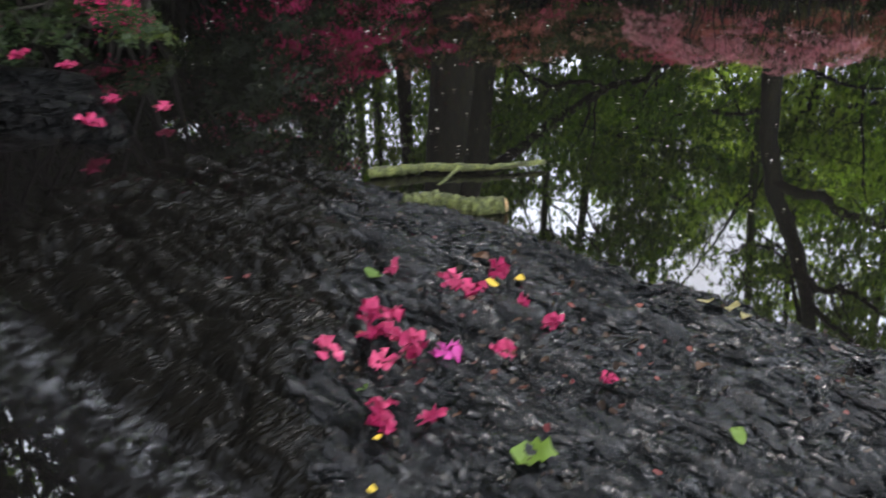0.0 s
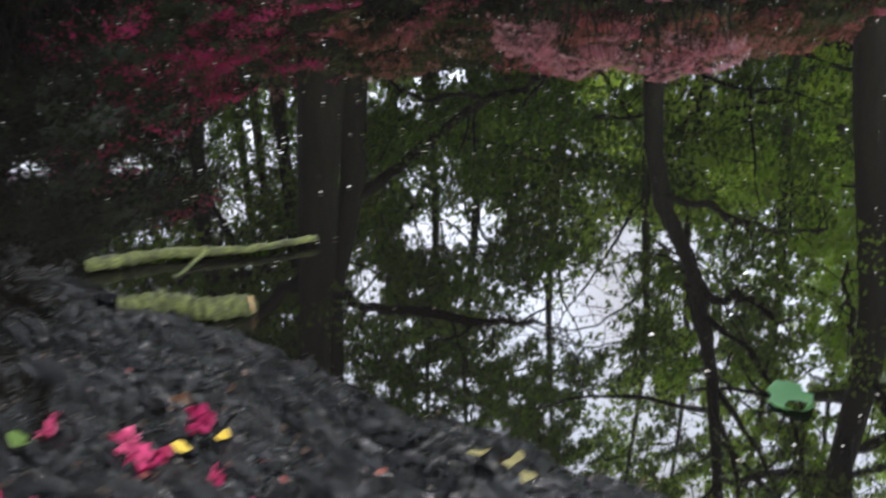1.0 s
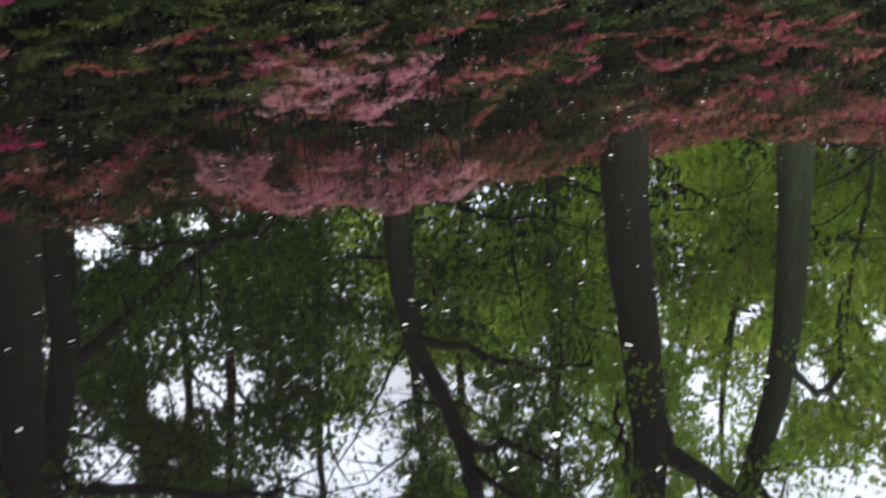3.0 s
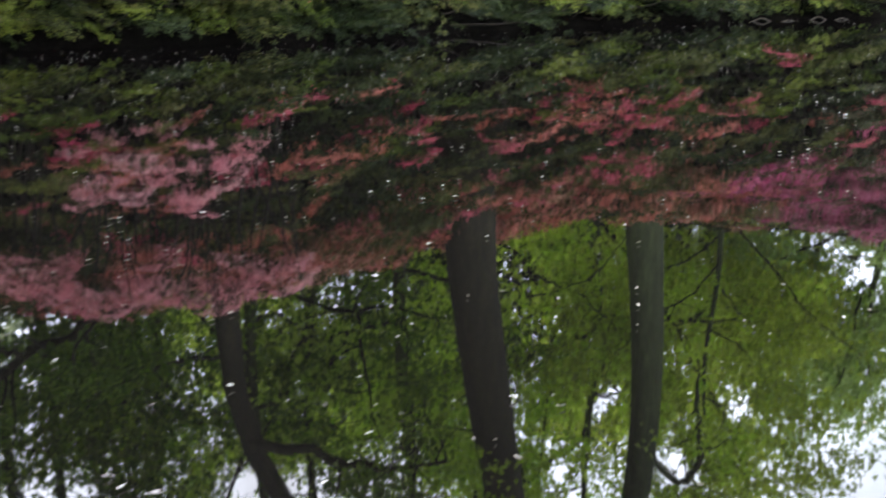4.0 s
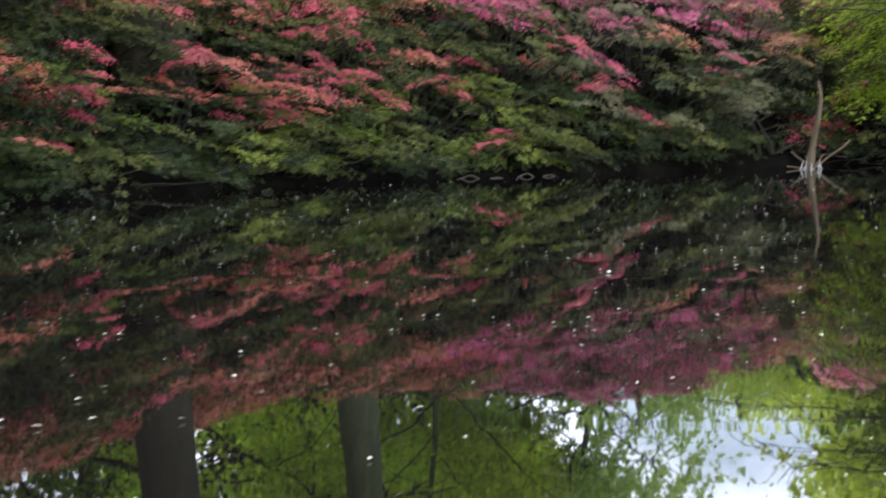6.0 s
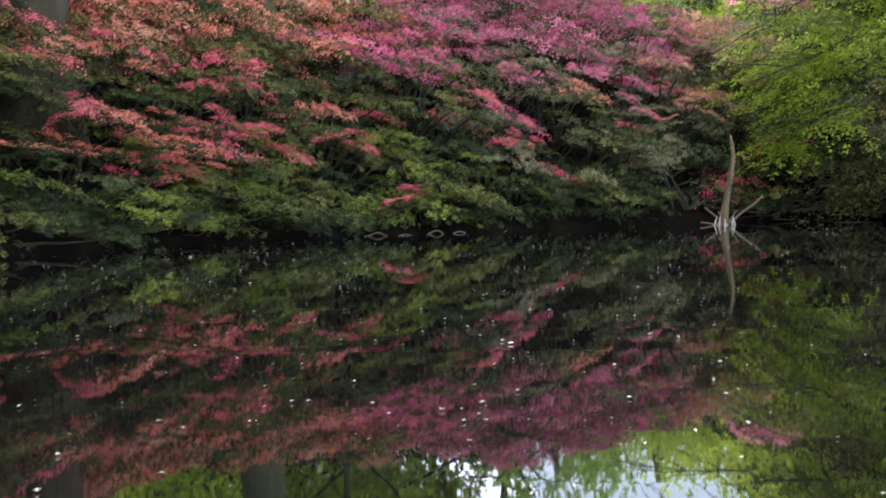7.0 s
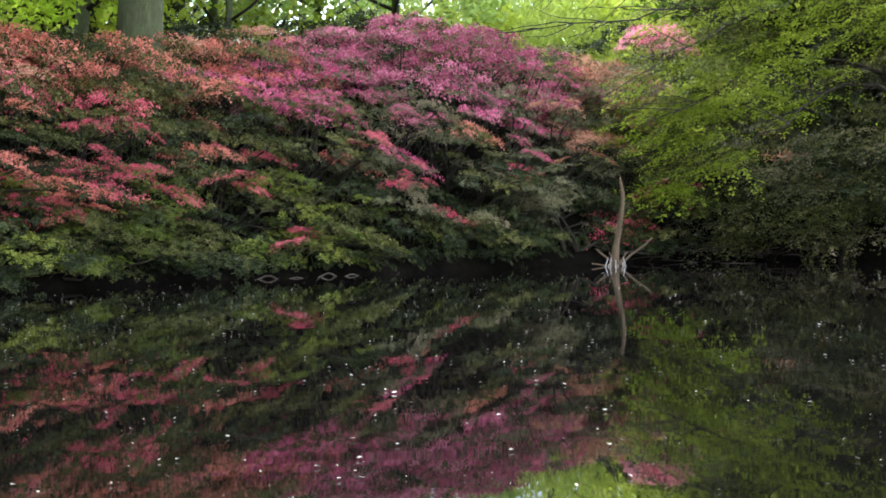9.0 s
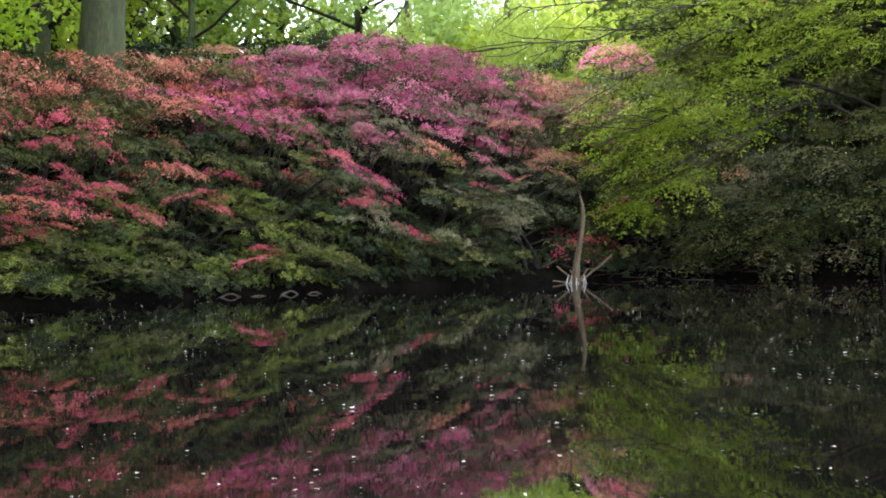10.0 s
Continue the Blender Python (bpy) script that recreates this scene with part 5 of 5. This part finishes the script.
def lay(name, me, x, y, z, turn, tilt, size, mat, label, category, group):
    ob = new(name, me)
    ob.matrix_basis = pose(x, y, z, tilt, tilt * 0.6, turn) @ Matrix.Diagonal((size, size, size, 1))
    ob.material_slots[0].link = "OBJECT"
    ob.material_slots[0].material = mat
    return tagged(ob, label, category, group)


def build_litter():
    r = np.random.default_rng(21)
    flowers = [open_flower(i) for i in range(4)]
    leaves = [broad_leaf(i) for i in range(4)]
    spots = ((-0.81, -2.40), (-0.66, -2.55), (-0.69, -2.57), (-0.62, -2.62), (-0.60, -2.60), (-0.52, -2.60), (-0.55, -2.585), (-0.41, -2.50), (-0.65, -2.71), (-0.54, -2.67), (-0.41, -2.79), (-0.44, -2.76), (-0.34, -2.73),
             (-0.21, -2.45), (-0.42, -2.35), (-0.52, -2.32), (-0.63, -2.36), (-0.70, -2.34), (-0.68, -2.23))
    for i, (x, y) in enumerate(spots):
        small = i in (13, 14, 15, 18)
        lay("fallen_flower", flowers[i % 4], x, y, log_top(x, y), r.uniform(0, 360), r.normal(0, 34), (0.62 if small else 0.82) * r.uniform(0.85, 1.15), FALLEN, "fallen bright pink azalea flower lying on wet bark", "flower", "fallen flowers on the log")
    lay("fallen_flower", flowers[1], -0.47, -2.58, log_top(-0.47, -2.58) + 0.006, 40, 12, 0.85, VIOLET, "fallen violet azalea flower lying on wet bark", "flower", "fallen flowers on the log")
    for x, y, s, m, w in ((-0.82, -2.45, 0.9, FRESH, "fresh green"), (-0.15, -2.70, 1.42, FRESH, "fresh green"), (-0.60, -2.25, 0.7, GOLD, "yellow"), (-0.62, -2.31, 0.6, GOLD, "yellow"), (-0.74, -2.22, 0.8, DRY, "orange-brown"),
                          (-0.30, -2.90, 0.5, GOLD, "yellow"), (-0.38, -2.82, 0.35, GOLD, "yellow"), (-0.50, -2.75, 0.5, FRESH, "pale green"), (0.05, -2.45, 0.8, FRESH, "pale green"), (-0.12, -2.30, 0.8, DRY, "orange-brown"), (-0.27, -1.98, 1.0, STRAW, "pale straw-coloured"), (-0.22, -2.01, 0.8, STRAW, "pale straw-coloured"), (-0.32, -2.00, 0.7, STRAW, "pale straw-coloured")):
        lay("fallen_leaf", broad_leaf(11, 0.05, 0.042, 0.45) if s > 1.4 else leaves[int(s * 10) % 4], x, y, log_top(x, y) + 0.008, r.uniform(0, 360), r.normal(0, 15) if s < 1.4 else 8, s, m, w + " fallen leaf lying on wet bark", "leaf", "fallen leaves on the log")
    for i in range(170):
        x, y = r.normal(-0.42, 0.32), r.normal(-2.50, 0.19)
        if not -3.0 < y < -1.95:
            continue
        lay("dry_leaf", leaves[i % 4], x, y, log_top(x, y) + 0.004, r.uniform(0, 360), r.normal(0, 25), r.uniform(0.15, 0.42), DRY if i % 3 else WILTED, "curled brown dead leaf caught in the bark" if i % 3 else "shrivelled red-brown petal caught in the bark", "leaf" if i % 3 else "petal", "dry leaves on the log" if i % 3 else "wilted petals on the log")
    # a round green leaf afloat
    lay("floating_leaf", broad_leaf(9, 0.095, 0.078, 0.2), -0.09, -1.455, 0.006, 150, 3, 1.0, POND_LEAF, "round green leaf afloat on the pond", "leaf", "floating leaves")


def build_moss_branches():
    global rng
    rng = np.random.default_rng(8)
    for (x0, y0), (x1, y1), r0, r1, word in (((-1.44, -1.93), (-1.165, -1.535), 0.014, 0.006, "thin mossy dead branch afloat beside the log"), ((-1.22, -2.01), (-1.027, -1.84), 0.024, 0.021, "short thick mossy branch piece against the log")):
        ob = empty("mossy_branch", (x0 + x1) / 2, (y0 + y1) / 2, 0.02, word, "branch", "mossy branches by the log")
        h = np.linspace(-0.5, 0.5, 70)[:, None]
        p = h * np.array([[x1 - x0, y1 - y0, 0.0]]) + rng.normal(0, 0.0012, (70, 3)) + np.array([[0, 0, -0.004]]) + np.array([[0.4, -0.3, 0]]) * 0.02 * np.sin(h * 9)
        w = np.linspace(r0, r1, 70) * (1 + rng.normal(0, 0.07, 70) + 0.06 * np.sin(np.arange(70) * 0.23 + x0 * 9))
        part("mossy_bark", Pile().add(*tube(p, w, 14, 0.24)).mesh("mossy_bark", [MOSS], True), ob)
        if r1 > 0.015:
            e = np.array([p[-1], p[-1] + unit(p[-1] - p[-3]) * 0.004])
            part("cut_end", Pile().add(*tube(e, [r1 * 0.85, r1 * 0.8], 12)).mesh("cut_end", [CUT]), ob, label="pale cut wood end")
        else:
            q = wander(p[35], (0.3, -0.9, -0.1), 0.11, 5, 0, 0.1)
            part("side_twig", Pile().add(*tube(q, np.linspace(0.006, 0.003, 6), 6)).mesh("side_twig", [MOSS], True), ob)


def build_specks():
    """Petals and scraps afloat all over the pond."""
    r = np.random.default_rng(4)
    n = 8500
    x, y = r.uniform(-6.5, 6.5, n), r.uniform(-2.0, 10.0, n)
    keep = (r.random(n) < 1.05 - y / 11) & (shore_distance(x, y) < -0.15) & ((y > -1.7) | (x > 3))
    x, y = x[keep], y[keep]
    n = len(x)
    rad = np.minimum(0.0041 * np.exp(r.normal(0, 0.40, n)), 0.0065)
    a = np.sort(r.uniform(0, 6.28, (n, 6)), 1)
    turn = r.uniform(0, 6.28, (n, 1))
    px, py = np.cos(a) * rad[:, None], np.sin(a) * rad[:, None] * 0.55
    v = np.stack([x[:, None] + px * np.cos(turn) - py * np.sin(turn), y[:, None] + px * np.sin(turn) + py * np.cos(turn), 0.003 + r.uniform(0, 0.004, (n, 6))], -1)
    ob = new("floating_specks", mesh_of("floating_specks", v.reshape(-1, 3), np.arange(n * 6).reshape(n, 6), [SPECK]))
    tagged(ob, "pale petals and scraps floating on the pond", "floating debris", kind="stuff")


def build_flakes():
    """Crumbs of bark and leaf that roughen the log's back."""
    r = np.random.default_rng(52)
    n = 2600
    x, a = r.uniform(-1.3, 0.7, n), r.uniform(-0.8, 0.9, n)
    y = LOG_Y + a * LOG_HALF + 0.03 * np.sin(x * 1.6)
    z = log_height(x, a) + bark_relief(x, a) + 0.002
    k = 5
    ang = np.sort(r.uniform(0, 6.28, (n, k)), 1)
    rad = 0.0030 * np.exp(r.normal(0, 0.4, (n, 1))) * r.uniform(0.6, 1.3, (n, k))
    tilt = r.normal(0, 0.5, (n, 2))
    px, py = np.cos(ang) * rad * 1.4, np.sin(ang) * rad
    v = np.stack([x[:, None] + px, y[:, None] + py, z[:, None] + 0.004 + px * tilt[:, :1] + py * tilt[:, 1:]], -1)
    ob = new("bark_flakes", mesh_of("bark_flakes", v.reshape(-1, 3), np.arange(n * k).reshape(n, k), [FLAKE]))
    tagged(ob, "dark crumbs of bark and leaf on the log", "bark crumbs", kind="stuff")


build_flakes()
build_litter()
build_moss_branches()
build_specks()


# ---- the root by the log, twigs and brushwood at the far shore ----
def build_shore_things():
    global rng
    rng = np.random.default_rng(91)
    root = empty("sunken_root", -2.66, -2.36, -0.03, "rounded wet root swelling rising from the water", "root")
    for name, dx, dy, sx, sy, sz, turn, off in (("swelling", 0, 0, 0.42, 0.26, 0.13, 20, 9), ("side_root", 0.34, 0.10, 0.22, 0.10, 0.085, -12, 15)):
        nu, nv = 60, 30
        u, v = np.meshgrid(np.linspace(0, 2 * np.pi, nu, endpoint=False), np.linspace(0.02, np.pi / 2 + 0.3, nv), indexing="ij")
        lump = 1 + 0.28 * (fbm(np.cos(u) * 2 + off, np.sin(u) * 2 + v * 3 + off, 4, 2) / 1.9 - 0.5) * 2
        p = np.stack([sx * np.cos(u) * np.sin(v) * lump, sy * np.sin(u) * np.sin(v) * lump, sz * np.cos(v) * lump], -1)
        i, j = np.meshgrid(np.arange(nu), np.arange(nv - 1), indexing="ij")
        i2 = (i + 1) % nu
        f = np.stack([i * nv + j, i * nv + j + 1, i2 * nv + j + 1, i2 * nv + j], -1).reshape(-1, 4)
        part(name, mesh_of(name, p.reshape(-1, 3), f, [SOAKED], True), root, pose(dx, dy, 0, 0, 0, turn))
    fl = open_flower(31)
    for x, y, z, s in ((-2.18, -2.34, 0.05, 1.15), (-2.33, -2.19, 0.05, 0.8), (-2.22, -2.08, 0.03, 0.8), (-2.62, -2.17, 0.09, 0.9), (-2.80, -2.24, 0.10, 1.0)):
        lay("fallen_flower", fl, x, y, z, rng.uniform(0, 360), rng.normal(0, 20), s, FALLEN, "fallen bright pink azalea flower on the wet root", "flower", "fallen flowers on the root")
    sprig = empty("leafy_sprig", -2.93, -1.70, 0.02, "low sprig of pale green leaves at the water", "plant")
    part("leaf_spray", SPRAYS[2], sprig, pose(0, 0, 0.03, 0, 0, 60) @ Matrix.Diagonal((0.36, 0.24, 0.3, 1)), LEAF_LIME)
    for x, y, ln, up in ((-1.75, 9.15, 0.42, 0.034), (-1.30, 9.45, 0.36, 0.038)):
        h = np.linspace(0, 1, 12)
        q = np.stack([x + h * ln, y + 0.15 * h + 0.03 * np.sin(h * 8), -0.012 + up * np.sin(h * 3.0 + 0.15) * (0.6 + 0.7 * np.sin(h * 11 + x))], -1)
        tw = new("bleached_twig", Pile().add(*tube(q - q[0], np.linspace(0.009, 0.004, 12), 6, 0.1)).mesh("bleached_twig", [PALE_TWIG], True))
        tw.location = q[0]
        tagged(tw, "bleached bent twig lying in the shallow water", "twig", "twigs at the shore")
    pile = Pile()
    for _ in range(60):
        x = rng.uniform(1.5, 3.4)
        y = 11.45 + rng.normal(0, 0.14)
        q = wander((x, y, rng.uniform(-0.02, 0.16)), (rng.normal(0, 1), rng.normal(0, 0.5), rng.normal(0.05, 0.25)), rng.uniform(0.15, 0.7), 5, 0, 0.16)
        pile.add(*tube(q, np.linspace(rng.uniform(0.002, 0.006), 0.0015, 6), 5, 0.1))
    ob = new("brushwood", pile.mesh("brushwood", [TWIG], True))
    tagged(ob, "tangle of grey dead twigs along the waterline", "brushwood", kind="stuff")


build_shore_things()
